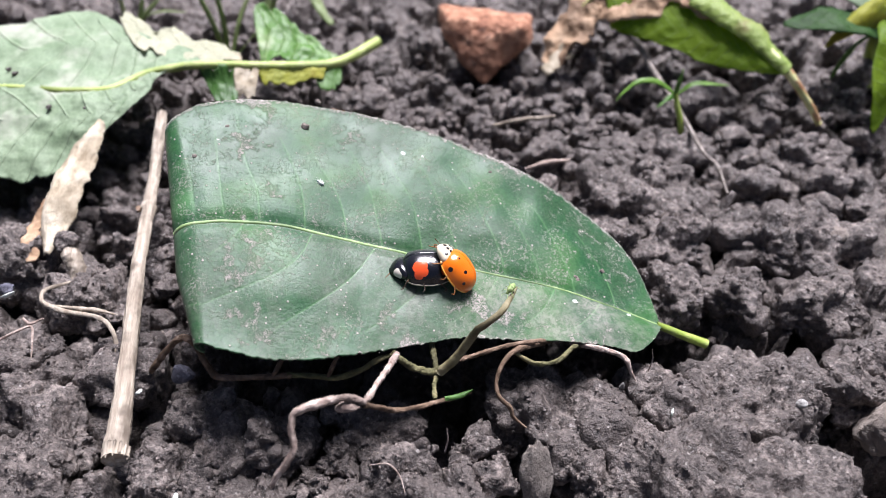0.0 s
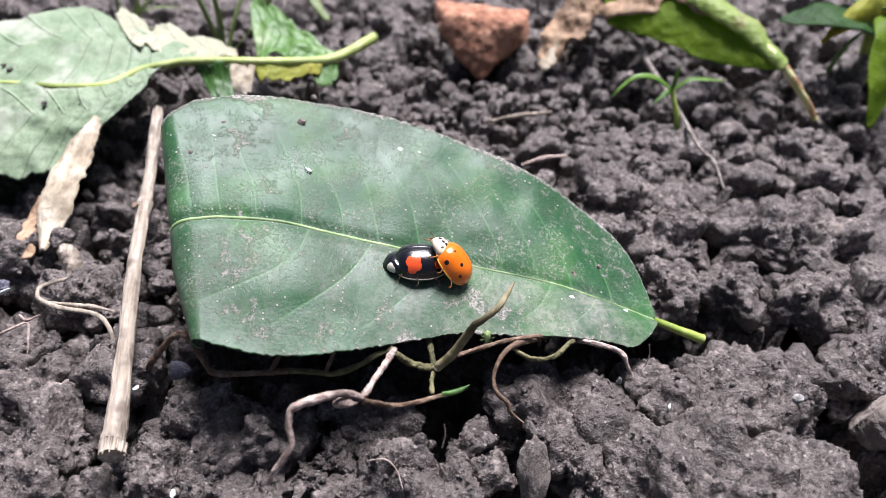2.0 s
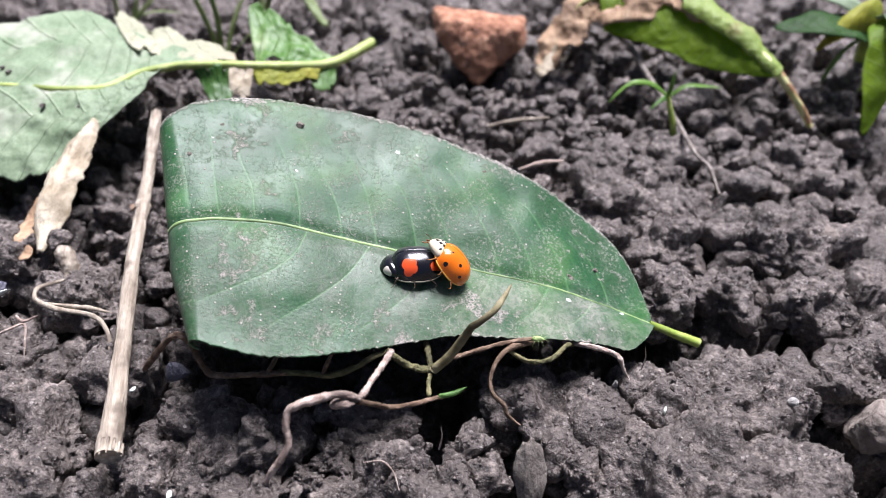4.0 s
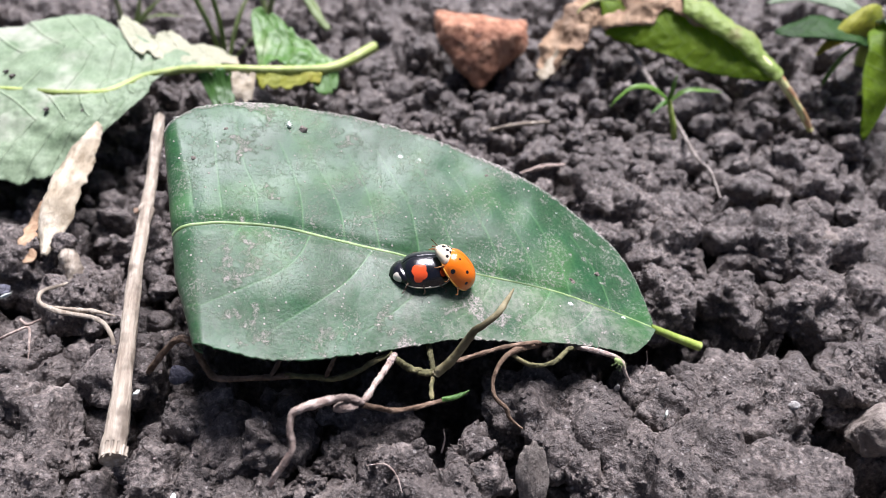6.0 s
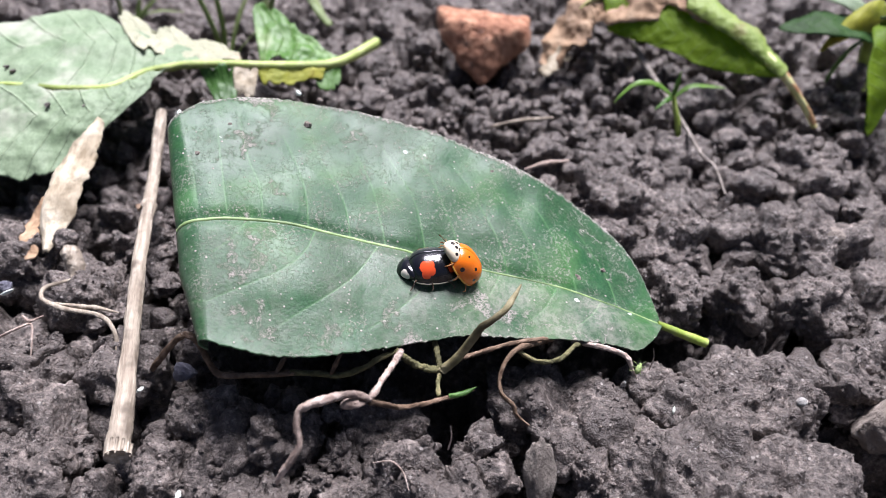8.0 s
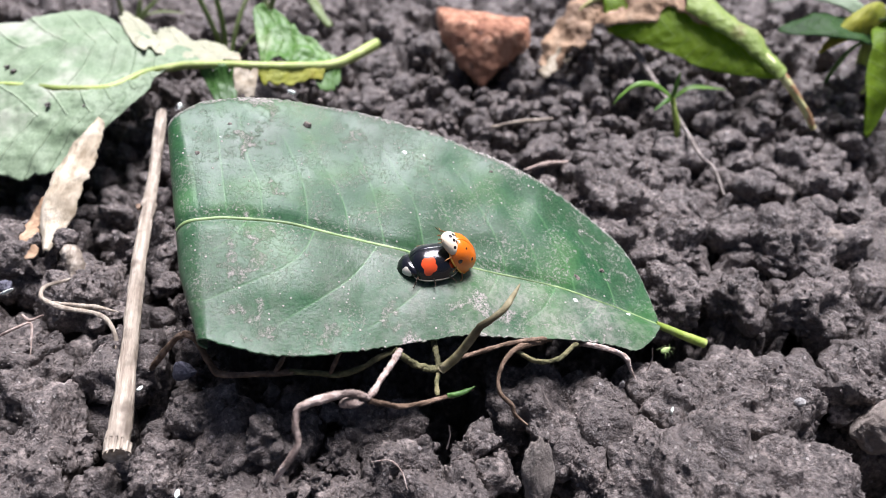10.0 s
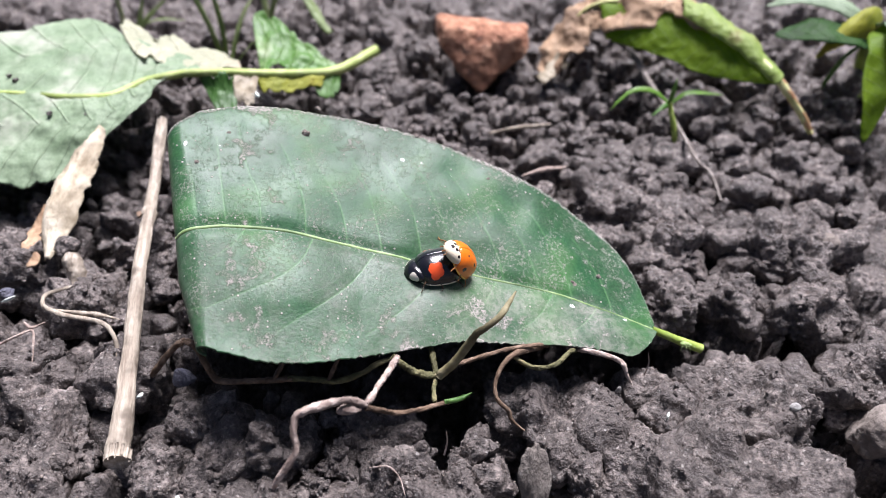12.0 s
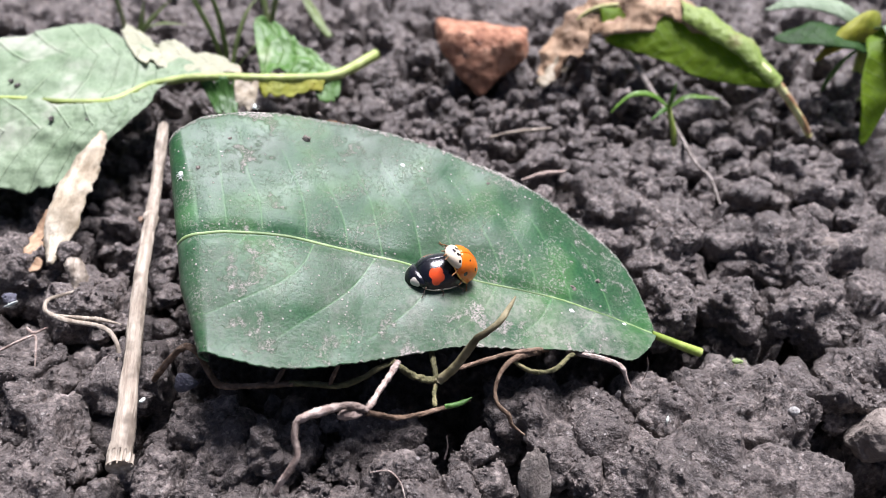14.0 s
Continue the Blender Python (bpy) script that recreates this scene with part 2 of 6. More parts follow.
STRAW = stem_material("dry_straw", [(0.34, (0.23, 0.185, 0.14)), (0.5, (0.35, 0.3, 0.235)), (0.66, (0.5, 0.44, 0.36))], 1500, 0.65, (1.0, 9.0, 1.0), 0.00012, turn=9.9)
ROOT = stem_material("root_bark", [(0.3, (0.07, 0.042, 0.026)), (0.5, (0.16, 0.105, 0.068)), (0.7, (0.3, 0.21, 0.15))], 900)
PALE_ROOT = stem_material("pale_root", [(0.34, (0.24, 0.175, 0.145)), (0.5, (0.42, 0.33, 0.28)), (0.64, (0.62, 0.53, 0.47))], 900)
GREEN_ROOT = stem_material("greenish_stem", [(0.36, (0.05, 0.045, 0.02)), (0.5, (0.12, 0.115, 0.05)), (0.64, (0.23, 0.2, 0.1))], 700)
FRESH_STEM = stem_material("fresh_stem", [(0.3, (0.17, 0.25, 0.035)), (0.5, (0.27, 0.36, 0.065)), (0.7, (0.4, 0.48, 0.15))], 500, 0.45, relief=0.00005)
HUSK = stem_material("bleached_dry_leaf", [(0.36, (0.25, 0.2, 0.13)), (0.5, (0.42, 0.36, 0.26)), (0.64, (0.56, 0.5, 0.39))], 500, 0.75, (1, 3, 1))
BROWN_LEAF = stem_material("withered_brown_leaf", [(0.3, (0.2, 0.12, 0.07)), (0.5, (0.38, 0.25, 0.15)), (0.7, (0.55, 0.4, 0.27))], 420, 0.7)
RUST = stem_material("rust_orange_leaf", [(0.3, (0.22, 0.09, 0.025)), (0.5, (0.36, 0.16, 0.04)), (0.7, (0.45, 0.26, 0.09))], 500)


def leaf_material(name, dark, light, back=None, rough=0.4, vein=None, ribs=9.0, see=0.25):
    """Leaf skin: blotches, side veins that slant off the middle, fine relief, some light through it."""
    m, n, l, b = material(name, rough, 0.5)
    soft = noise_out(n, l, 180, 4, 0.5)
    colour = ramp(n, l, soft, [(0.3, dark), (0.7, light)])
    cells = noise_out(n, l, 2600, 3, 0.6)
    colour = mix(n, l, 0.35, colour, ramp(n, l, cells, [(0.35, tuple(0.6 * c for c in dark)), (0.65, light)]))
    uv = coords(n, "UV")
    cut = n.new("ShaderNodeSeparateXYZ")
    l.new(uv, cut.inputs[0])
    off = math_node(n, l, "ABSOLUTE", math_node(n, l, "SUBTRACT", cut.outputs[1], 0.5))
    lean = math_node(n, l, "ADD", cut.outputs[0], math_node(n, l, "MULTIPLY", math_node(n, l, "POWER", off, 0.8), 0.22))
    wave = math_node(n, l, "PINGPONG", math_node(n, l, "MULTIPLY", lean, ribs), 0.5)
    line = step(n, l, wave, 0.06, 0.0)
    if vein:
        colour = mix(n, l, math_node(n, l, "MULTIPLY", line, 0.6), colour, vein)
    if back:
        stain = step(n, l, noise_out(n, l, 90, 5, 0.6), 0.52, 0.68)
        colour = mix(n, l, stain, colour, back)
    l.new(colour, b.inputs["Base Color"])
    first = bump(n, l, b, line, 0.00012, 0.6)
    bump(n, l, b, cells, 0.00002, 0.6, first)
    through_light = n.new("ShaderNodeBsdfTranslucent")
    l.new(colour, through_light.inputs["Color"])
    both = n.new("ShaderNodeMixShader")
    both.inputs[0].default_value = see
    l.new(b.outputs[0], both.inputs[1])
    l.new(through_light.outputs[0], both.inputs[2])
    l.new(both.outputs[0], n["Material Output"].inputs["Surface"])
    return m


PALE_UNDERSIDE = leaf_material("pale_leaf_underside", (0.15, 0.23, 0.12), (0.29, 0.37, 0.24), (0.36, 0.39, 0.3), 0.65, (0.31, 0.4, 0.25), 9.0, 0.2)
YOUNG_GREEN = leaf_material("young_green_leaf", (0.18, 0.33, 0.008), (0.34, 0.5, 0.025), None, 0.6, (0.36, 0.48, 0.14), 14.0, 0.65)
WEED_GREEN = leaf_material("weed_green_leaf", (0.09, 0.2, 0.025), (0.18, 0.36, 0.05), None, 0.4, (0.2, 0.32, 0.08), 8.0, 0.25)
YELLOW_GREEN = leaf_material("yellowing_leaf", (0.2, 0.24, 0.015), (0.42, 0.42, 0.03), (0.3, 0.24, 0.02), 0.65, (0.3, 0.3, 0.05), 8.0, 0.3)
SCRAP_GREEN = leaf_material("torn_leaf_green", (0.05, 0.15, 0.015), (0.12, 0.28, 0.04), (0.26, 0.34, 0.16), 0.5, (0.22, 0.34, 0.1), 5.0, 0.3)


def main_leaf_material():
    """Dark, waxy upper side under a film of dust, with pale veins from the mesh's own vein lines."""
    m, n, l, b = material("waxy_dark_green_leaf", 0.34, 0.2)
    soft = noise_out(n, l, 110, 4, 0.55)
    colour = ramp(n, l, soft, [(0.35, (0.006, 0.042, 0.012)), (0.52, (0.012, 0.07, 0.026)), (0.68, (0.03, 0.115, 0.026))])
    cells = noise_out(n, l, 3200, 3, 0.6)
    colour = mix(n, l, 0.3, colour, ramp(n, l, cells, [(0.4, (0.01, 0.035, 0.012)), (0.6, (0.045, 0.12, 0.045))]))
    vein = n.new("ShaderNodeAttribute")
    vein.attribute_name = "vein"
    colour = mix(n, l, math_node(n, l, "MULTIPLY", vein.outputs["Fac"], 0.6), colour, (0.09, 0.22, 0.08))
    # dust: a thin film, then caked patches with grains
    film = step(n, l, noise_out(n, l, 240, 6, 0.65), 0.4, 0.66)
    speck = step(n, l, noise_out(n, l, 3000, 4, 0.8), 0.5, 0.6)
    thin = math_node(n, l, "MULTIPLY", film, math_node(n, l, "ADD", math_node(n, l, "MULTIPLY", speck, 0.34), 0.03))
    caked = n.new("ShaderNodeAttribute")
    caked.attribute_name = "cake"
    cake = step(n, l, math_node(n, l, "MULTIPLY", caked.outputs["Fac"], noise_out(n, l, 900, 8, 0.85)), 0.3, 0.62)
    grain = step(n, l, noise_out(n, l, 3600, 5, 0.85), 0.42, 0.56)
    thick = math_node(n, l, "MULTIPLY", cake, math_node(n, l, "ADD", math_node(n, l, "MULTIPLY", grain, 0.68), 0.15))
    cell = n.new("ShaderNodeTexVoronoi")
    cell.inputs["Scale"].default_value = 1700
    l.new(coords(n), cell.inputs["Vector"])
    pick = n.new("ShaderNodeSeparateColor")
    l.new(cell.outputs["Color"], pick.inputs[0])
    dots = math_node(n, l, "MULTIPLY", math_node(n, l, "GREATER_THAN", pick.outputs[0], 0.78), step(n, l, cell.outputs["Distance"], 0.3, 0.12))
    dots = math_node(n, l, "MULTIPLY", dots, math_node(n, l, "MULTIPLY", pick.outputs[1], 0.75))
    dust = math_node(n, l, "MAXIMUM", math_node(n, l, "MAXIMUM", thin, thick), dots)
    # dust film whose pale colour also stands for sky sheen on the lower half
    dust_sheen = n.new("ShaderNodeAttribute")
    dust_sheen.attribute_name = "film"
    streak = step(n, l, noise_out(n, l, 1300, 6, 0.75), 0.38, 0.62)
    dust = math_node(n, l, "MAXIMUM", dust, math_node(n, l, "MULTIPLY", dust_sheen.outputs["Fac"], math_node(n, l, "ADD", math_node(n, l, "MULTIPLY", streak, 0.8), 0.4)))
    colour = mix(n, l, dust, colour, (0.5, 0.43, 0.41))
    l.new(colour, b.inputs["Base Color"])
    panel = step(n, l, noise_out(n, l, 150, 3, 0.5), 0.35, 0.65)
    shine = math_node(n, l, "ADD", math_node(n, l, "ADD", 0.34, math_node(n, l, "MULTIPLY", panel, 0.1)), math_node(n, l, "MULTIPLY", dust, 0.3))
    l.new(shine, b.inputs["Roughness"])
    first = bump(n, l, b, cells, 0.000012, 0.6)
    bump(n, l, b, dust, 0.00003, 0.6, first)
    return m


MAIN_LEAF = main_leaf_material()


def spots_mask(n, l, spots):
    """1 inside any of the spots (x, y, z, radius), in millimetres of the thing's own space."""
    total = None
    for x, y, z, r in spots:
        d = n.new("ShaderNodeVectorMath")
        d.operation = "DISTANCE"
        l.new(coords(n), d.inputs[0])
        d.inputs[1].default_value = (x * MM, y * MM, z * MM)
        wobble = math_node(n, l, "MULTIPLY", noise_out(n, l, 900, 3, 0.6), 0.9 * r * MM)
        one = step(n, l, math_node(n, l, "ADD", d.outputs["Value"], wobble), 1.52 * r * MM, 1.4 * r * MM)
        total = one if total is None else math_node(n, l, "MAXIMUM", total, one)
    return total


def shell_material(name, ground, spot, spots, rough=0.2):
    m, n, l, b = material(name, rough, 0.6)
    b.inputs["Coat Weight"].default_value = 0.15
    b.inputs["Coat Roughness"].default_value = 0.06
    base = mix(n, l, noise_out(n, l, 700, 4, 0.6), tuple(0.8 * c for c in ground), ground)
    colour = mix(n, l, spots_mask(n, l, spots), base, spot) if spots else base
    l.new(colour, b.inputs["Base Color"])
    bump(n, l, b, noise_out(n, l, 9000, 2, 0.5), 0.00001, 0.5)
    return m


BLACK_SHELL = shell_material("black_shell_with_red_spots", (0.006, 0.006, 0.009), (0.66, 0.075, 0.015), [(x, y, z, r) for x, e, z, r in ((1.2, 1.75, 2.2, 0.62), (0.8, 2.05, 1.8, 0.62), (1.15, 2.25, 1.5, 0.5), (0.75, 1.65, 2.3, 0.5), (-1.7, 1.7, 1.8, 0.5), (-2.1, 1.5, 1.6, 0.45)) for y in (e, -e)])
ORANGE_SHELL = shell_material("orange_shell_with_black_spots", (0.78, 0.165, 0.002), (0.012, 0.008, 0.006), [(x, y, z, r) for x, e, z, r in ((0.9, 2.0, 1.2, 0.27), (1.3, 0.9, 2.3, 0.13), (-0.3, 1.3, 2.2, 0.22), (-1.2, 1.6, 1.4, 0.22)) for y in (e, -e)])
BLACK_PLATE = shell_material("black_plate_with_cream_sides", (0.006, 0.006, 0.009), (0.7, 0.64, 0.54), [(x, y, z, r) for x, e, z, r in ((3.55, 1.2, 1.15, 0.5), (3.3, 1.5, 1.05, 0.36)) for y in (e, -e)], 0.15)
CREAM_PLATE = shell_material("cream_plate_with_black_marks", (0.72, 0.62, 0.46), (0.012, 0.008, 0.006), [(x, y, z, r) for x, e, z, r in ((1.9, 0.0, 1.85, 0.22), (2.35, 0.45, 1.8, 0.24), (2.85, 0.42, 1.65, 0.2), (2.5, 1.15, 1.45, 0.18), (3.3, 0.0, 1.4, 0.24)) for y in (e, -e)], 0.25)
BLACK_HARD = shell_material("black_head", (0.008, 0.007, 0.007), (0.6, 0.55, 0.45), [(3.6, 0.0, 1.0, 0.28)], 0.25)
CREAM_HEAD = shell_material("cream_head", (0.3, 0.2, 0.11), (0.02, 0.012, 0.008), [(3.3, 0.0, 1.35, 0.2)], 0.3)
LEG_BROWN = stem_material("amber_leg", [(0.3, (0.14, 0.05, 0.015)), (0.5, (0.3, 0.12, 0.035)), (0.7, (0.42, 0.2, 0.07))], 1500, 0.35)
LEG_BLACK = stem_material("dark_leg", [(0.3, (0.02, 0.014, 0.01)), (0.5, (0.05, 0.032, 0.02)), (0.7, (0.16, 0.09, 0.05))], 1500, 0.35)
EYE = shell_material("black_eye", (0.004, 0.004, 0.004), (0, 0, 0), [], 0.1)
RIM_PALE = shell_material("pale_shell_rim", (0.62, 0.56, 0.42), (0, 0, 0), [], 0.25)
RIM_ORANGE = shell_material("light_orange_rim", (0.85, 0.42, 0.06), (0, 0, 0), [], 0.25)
BELLY = stem_material("dark_amber_belly", [(0.3, (0.03, 0.014, 0.008)), (0.5, (0.12, 0.045, 0.015)), (0.7, (0.25, 0.1, 0.03))], 900, 0.4)
APHID = stem_material("pale_green_aphid_skin", [(0.3, (0.2, 0.3, 0.09)), (0.5, (0.3, 0.4, 0.15)), (0.7, (0.42, 0.5, 0.26))], 800, 0.4)
WHITE_APHID = stem_material("shed_white_skin", [(0.3, (0.5, 0.55, 0.5)), (0.5, (0.65, 0.7, 0.64)), (0.7, (0.8, 0.82, 0.78))], 800, 0.5)


def stone_material(name, stops, pits=None, scale=500, rough=0.75):
    m, n, l, b = material(name, rough, 0.3)
    grain = noise_out(n, l, scale, 7, 0.7)
    colour = ramp(n, l, grain, stops)
    broad = noise_out(n, l, scale * 0.2, 3, 0.5)
    colour = mix(n, l, step(n, l, broad, 0.4, 0.75), colour, tuple(0.6 * c for c in stops[1][1]))
    if pits:
        colour = mix(n, l, step(n, l, noise_out(n, l, scale * 1.6, 5, 0.7), 0.58, 0.66), colour, pits)
    l.new(colour, b.inputs["Base Color"])
    first = bump(n, l, b, grain, 0.0006, 0.8)
    bump(n, l, b, noise_out(n, l, scale * 7, 3, 0.7), 0.0001, 0.7, first)
    return m


BRICK = stone_material("weathered_brick", [(0.36, (0.2, 0.08, 0.045)), (0.5, (0.46, 0.22, 0.13)), (0.62, (0.66, 0.4, 0.26))], (0.13, 0.065, 0.045), 300)
PEBBLE = stone_material("tan_pebble", [(0.3, (0.16, 0.13, 0.11)), (0.5, (0.27, 0.23, 0.2)), (0.7, (0.42, 0.37, 0.32))], None, 300)
SLATE = stone_material("blue_grey_pebble", [(0.3, (0.1, 0.1, 0.13)), (0.5, (0.16, 0.16, 0.2)), (0.7, (0.24, 0.24, 0.28))], None, 300, 0.5)
QUARTZ = stone_material("white_grain", [(0.3, (0.45, 0.42, 0.4)), (0.5, (0.62, 0.6, 0.57)), (0.7, (0.75, 0.74, 0.72))], None, 800, 0.4)
SHARD = stone_material("tan_bark_shard", [(0.3, (0.13, 0.11, 0.095)), (0.5, (0.26, 0.225, 0.195)), (0.7, (0.46, 0.41, 0.36))], None, 500)

# ---- the ground: one sheet of crumbly soil, fine here and coarse towards the horizon ----
def steps_to(edges, sizes):
    out = [edges[0]]
    for a, b, d in zip(edges[:-1], edges[1:], sizes):
        n = max(1, round((b - a) / d))
        out += list(a + (b - a) * np.arange(1, n + 1) / n)
    return np.array(out)


GX = np.r_[-3e6, -3e5, -3e4, -4e3, -900, -400, steps_to([-220, -105, -56, 56, 105, 220], [6, 0.5, 0.3, 0.5, 6]), 400, 900, 4e3, 3e4, 3e5, 3e6]
GY = np.r_[-3e6, -3e5, -3e4, -4e3, -900, -400, steps_to([-220, -36, 4, 45, 100, 130, 260], [6, 0.28, 0.32, 0.45, 1.5, 6]), 500, 1200, 5e3, 3e4, 3e5, 3e6]

# hollows and rises of the bed (x, y, height, reach)
RISES = [(34, -12, -5.0, 11), (28, -25, -5.0, 14), (0, -9, -6.0, 13), (9, -17, -3.0, 8), (-18, -2, -5.0, 13), (18, -2, -4.5, 9), (-42, -20, -4.0, 11), (-45, 2, -1.0, 10), (36, 0, -8.0, 9), (50, -1, -8.0, 7),
         (-40, 30, -3.0, 12), (30, 20, 0.8, 12), (10, 45, 0.8, 14), (48.5, -22, -7.0, 5), (46.5, -15, -7.0, 4), (56, -26, -6.0, 7), (-1, -22, -4.0, 9), (8, -25, -5.0, 8), (18, -17, -4.0, 6), (4, -18, -3.0, 6), (16, -22, -3.0, 5), (-20, -20, -4.0, 9), (-32, -21, -4.0, 8)]


def bed(x, y):
    z = 0 * x
    for cx, cy, h, r in RISES:
        z = z + h * np.exp(-((x - cx) ** 2 + (y - cy) ** 2) / r**2)
    return z


def build_ground():
    x, y = np.meshgrid(GX, GY, indexing="ij")
    flat = np.c_[x.ravel(), y.ravel(), 0 * x.ravel()]
    near = (np.abs(flat[:, 0]) < 230) & (flat[:, 1] > -230) & (flat[:, 1] < 270)
    p = flat[near]
    warp = np.c_[fbm(p / 3.2, 3), fbm(p / 3.2 + 31, 3)] * 1.1 + np.c_[fbm(p / 0.9 + 7, 3), fbm(p / 0.9 + 53, 3)] * 0.3
    wx, wy = x.copy(), y.copy()
    wx.ravel()[near] += warp[:, 0]
    wy.ravel()[near] += warp[:, 1]
    z = np.full(x.shape, -11.0) + bed(x, y) * (np.abs(x) < 230)
    rng = np.random.default_rng(11)
    for radius, count, spread, low in ((5.6, 200, 1.2, -7.4), (3.5, 650, 1.4, -7.2), (2.1, 1900, 1.5, -6.8), (1.25, 4200, 1.4, -6.2), (0.7, 9000, 0.8, 0.0)):
        cx, cy = rng.uniform(-112, 112, count), rng.uniform(-40, 118, count)
        for k in range(count):
            r = radius * rng.uniform(0.65, 1.35)
            turn, long = rng.uniform(0, np.pi), rng.uniform(0.65, 1.0)
            tall = r * rng.uniform(0.55, 1.0)
            base = bed(cx[k], cy[k]) + rng.normal(0, 0.6) * spread + low
            if radius < 2.5 and k % 2 or radius < 1:
                base = z[np.searchsorted(GX, cx[k]), np.searchsorted(GY, cy[k])] - 0.45 * tall
            i0, i1 = np.searchsorted(GX, (cx[k] - r - 1.6, cx[k] + r + 1.6))
            j0, j1 = np.searchsorted(GY, (cy[k] - r - 1.6, cy[k] + r + 1.6))
            dx, dy = wx[i0:i1, j0:j1] - cx[k], wy[i0:i1, j0:j1] - cy[k]
            u = (dx * np.cos(turn) + dy * np.sin(turn)) / r
            v = (dy * np.cos(turn) - dx * np.sin(turn)) / (r * long)
            q = np.abs(u) ** 2.6 + np.abs(v) ** 2.6
            top = base + tall * np.maximum(0, 1 - q) ** 0.36 + 0.2 * r * (u * rng.normal(0, 0.6) + v * rng.normal(0, 0.6))
            view = z[i0:i1, j0:j1]
            np.copyto(view, np.maximum(view, top), where=q < 1)
    zz = z.ravel()
    p3 = np.c_[p[:, :2], zz[near]]
    bent = p3 + 0.5 * np.c_[fbm(p3 / 1.3, 2), fbm(p3 / 1.3 + 40, 2), fbm(p3 / 1.3 + 80, 2)]
    zz[near] += 0.6 * billow(p3, 2.2, 3) + 0.9 * nodules(bent, 2.2) + 0.6 * nodules(bent, 1.1, 2) - 0.9
    pit = near & (zz < -5.0)
    zz[pit] = -5.0 + 1.7 * (zz[pit] + 5.0)
    me = mesh_of("ground", np.c_[flat[:, :2], zz], grid_faces(len(GX), len(GY)), SOIL)
    return tagged(new("ground", me), "dark grey-brown moist crumbly garden soil", "soil", kind="structure")


ground = build_ground()


# ---- clods of soil ----
CLOD_MESHES = [mesh_of("clod", *lump_verts(4, 40 + n, cuts=4 + n % 4, rough=0.32, fine=0.07, knob=0.18, grains=40 + 5 * n), SOIL) for n in range(12)]
CRUMB_MESHES = [mesh_of("crumb", *lump_verts(3, 60 + n, cuts=4 + n % 4, rough=0.32, fine=0.07, knob=0.18, grains=24), SOIL) for n in range(10)]


def clod(x, y, z, size, flat=0.75, long=1.0, turn=0.0, seed=1, label="rough dark grey-brown clod of moist soil", level=5, cuts=6, lean=0.0):
    """One large clod with a shape of its own, its middle at x, y, z."""
    v, f = lump_verts(level, seed, cuts=cuts, rough=0.28, fine=0.05, squash=(size * long, size, size * flat), knob=0.14 if level < 6 else 0.09, grains=70 if level < 6 else 170)
    out = v / np.array((size * long, size, size * flat)) ** 2
    bent = v + 0.5 * np.c_[fbm(v / 1.2 + seed, 2), fbm(v / 1.2 + seed + 40, 2), fbm(v / 1.2 + seed + 80, 2)]
    some = np.clip(0.5 + 1.3 * fbm(v / 4.0 + seed, 2), 0.1, 1)
    lift = 1.0 * fbm(v / 5.0 + seed, 3) + 2.4 * nodules(bent, 4.6, seed) + some * (1.6 * nodules(bent, 2.3, seed) + 0.9 * nodules(bent, 1.05, seed)) + 0.35 * nodules(bent, 0.55, seed) + 0.5 * (0.5 - np.abs(fbm(v / 1.5 + seed, 4, 0.6))) + 0.22 * fbm(v / 0.45 + seed, 3, 0.6) - 2.7
    v = v + lift[:, None] * out / np.linalg.norm(out, axis=1)[:, None]
    return thing("soil_clod", label, "soil clod", "large soil clods", pose(x * MM, y * MM, z * MM, lean, 0, turn), mesh_of("soil_clod", v, f, SOIL))


clod(28.0, -28.0, -4.4, 10.5, 0.8, 1.45, -10, 6, "broad smooth-topped clod of grey-brown soil", 6, 3, 8)
clod(35.0, -14.0, -6.7, 7.4, 0.86, 1.5, -4, 9, "broad flat clod of grey-brown soil with white grains", 6, 3, 6)
clod(13.5, -13.3, -5.5, 6.2, 0.8, 1.1, 5, 8, "dark clod of soil below the green leaf", 5)
clod(6.5, -17.3, -4.5, 2.5, 0.9, 1, 30, 131, "rough dark grey-brown clod of moist soil", 4)
clod(-7.4, -16.6, -3.5, 2.8, 0.85, 1.25, 10, 133, "rough dark grey-brown clod of moist soil", 5)
clod(-11.8, -20.4, -2.6, 2.9, 0.85, 1, 40, 137, "rough dark grey-brown clod of moist soil", 5)
clod(-3.2, -20.6, -1.6, 2.4, 1.25, 0.9, 15, 139, "rough dark grey-brown clod of moist soil", 5)
clod(-4.8, -23.3, -2, 2.3, 0.9, 1, 70, 149, "rough dark grey-brown clod of moist soil", 4)
clod(2.7, -21.2, -2, 2.1, 1.25, 0.95, -20, 151, "rough dark grey-brown clod of moist soil", 5)
clod(5.2, -23.1, -2.6, 1.8, 0.9, 1, 10, 157, "rough dark grey-brown clod of moist soil", 4)
clod(-9.7, -26.3, -1.8, 3.0, 0.85, 1.2, 0, 163, "rough dark grey-brown clod of moist soil", 5)
clod(2.1, -26.2, -2, 3.1, 0.85, 1.3, 25, 167, "rough dark grey-brown clod of moist soil", 5)
clod(15.7, -24.5, -2, 2.6, 0.9, 1, 5, 173, "rough dark grey-brown clod of moist soil", 5)
clod(-3.4, -25.2, -2.4, 1.7, 0.9, 1, 5, 179, "rough dark grey-brown clod of moist soil", 4)
clod(-16.7, -17.5, -3, 2.5, 0.9, 0.95, 50, 181, "rough dark grey-brown clod of moist soil", 4)
clod(19.9, -12.4, -4, 1.8, 1, 1, 50, 191, "rough dark grey-brown clod of moist soil", 4)
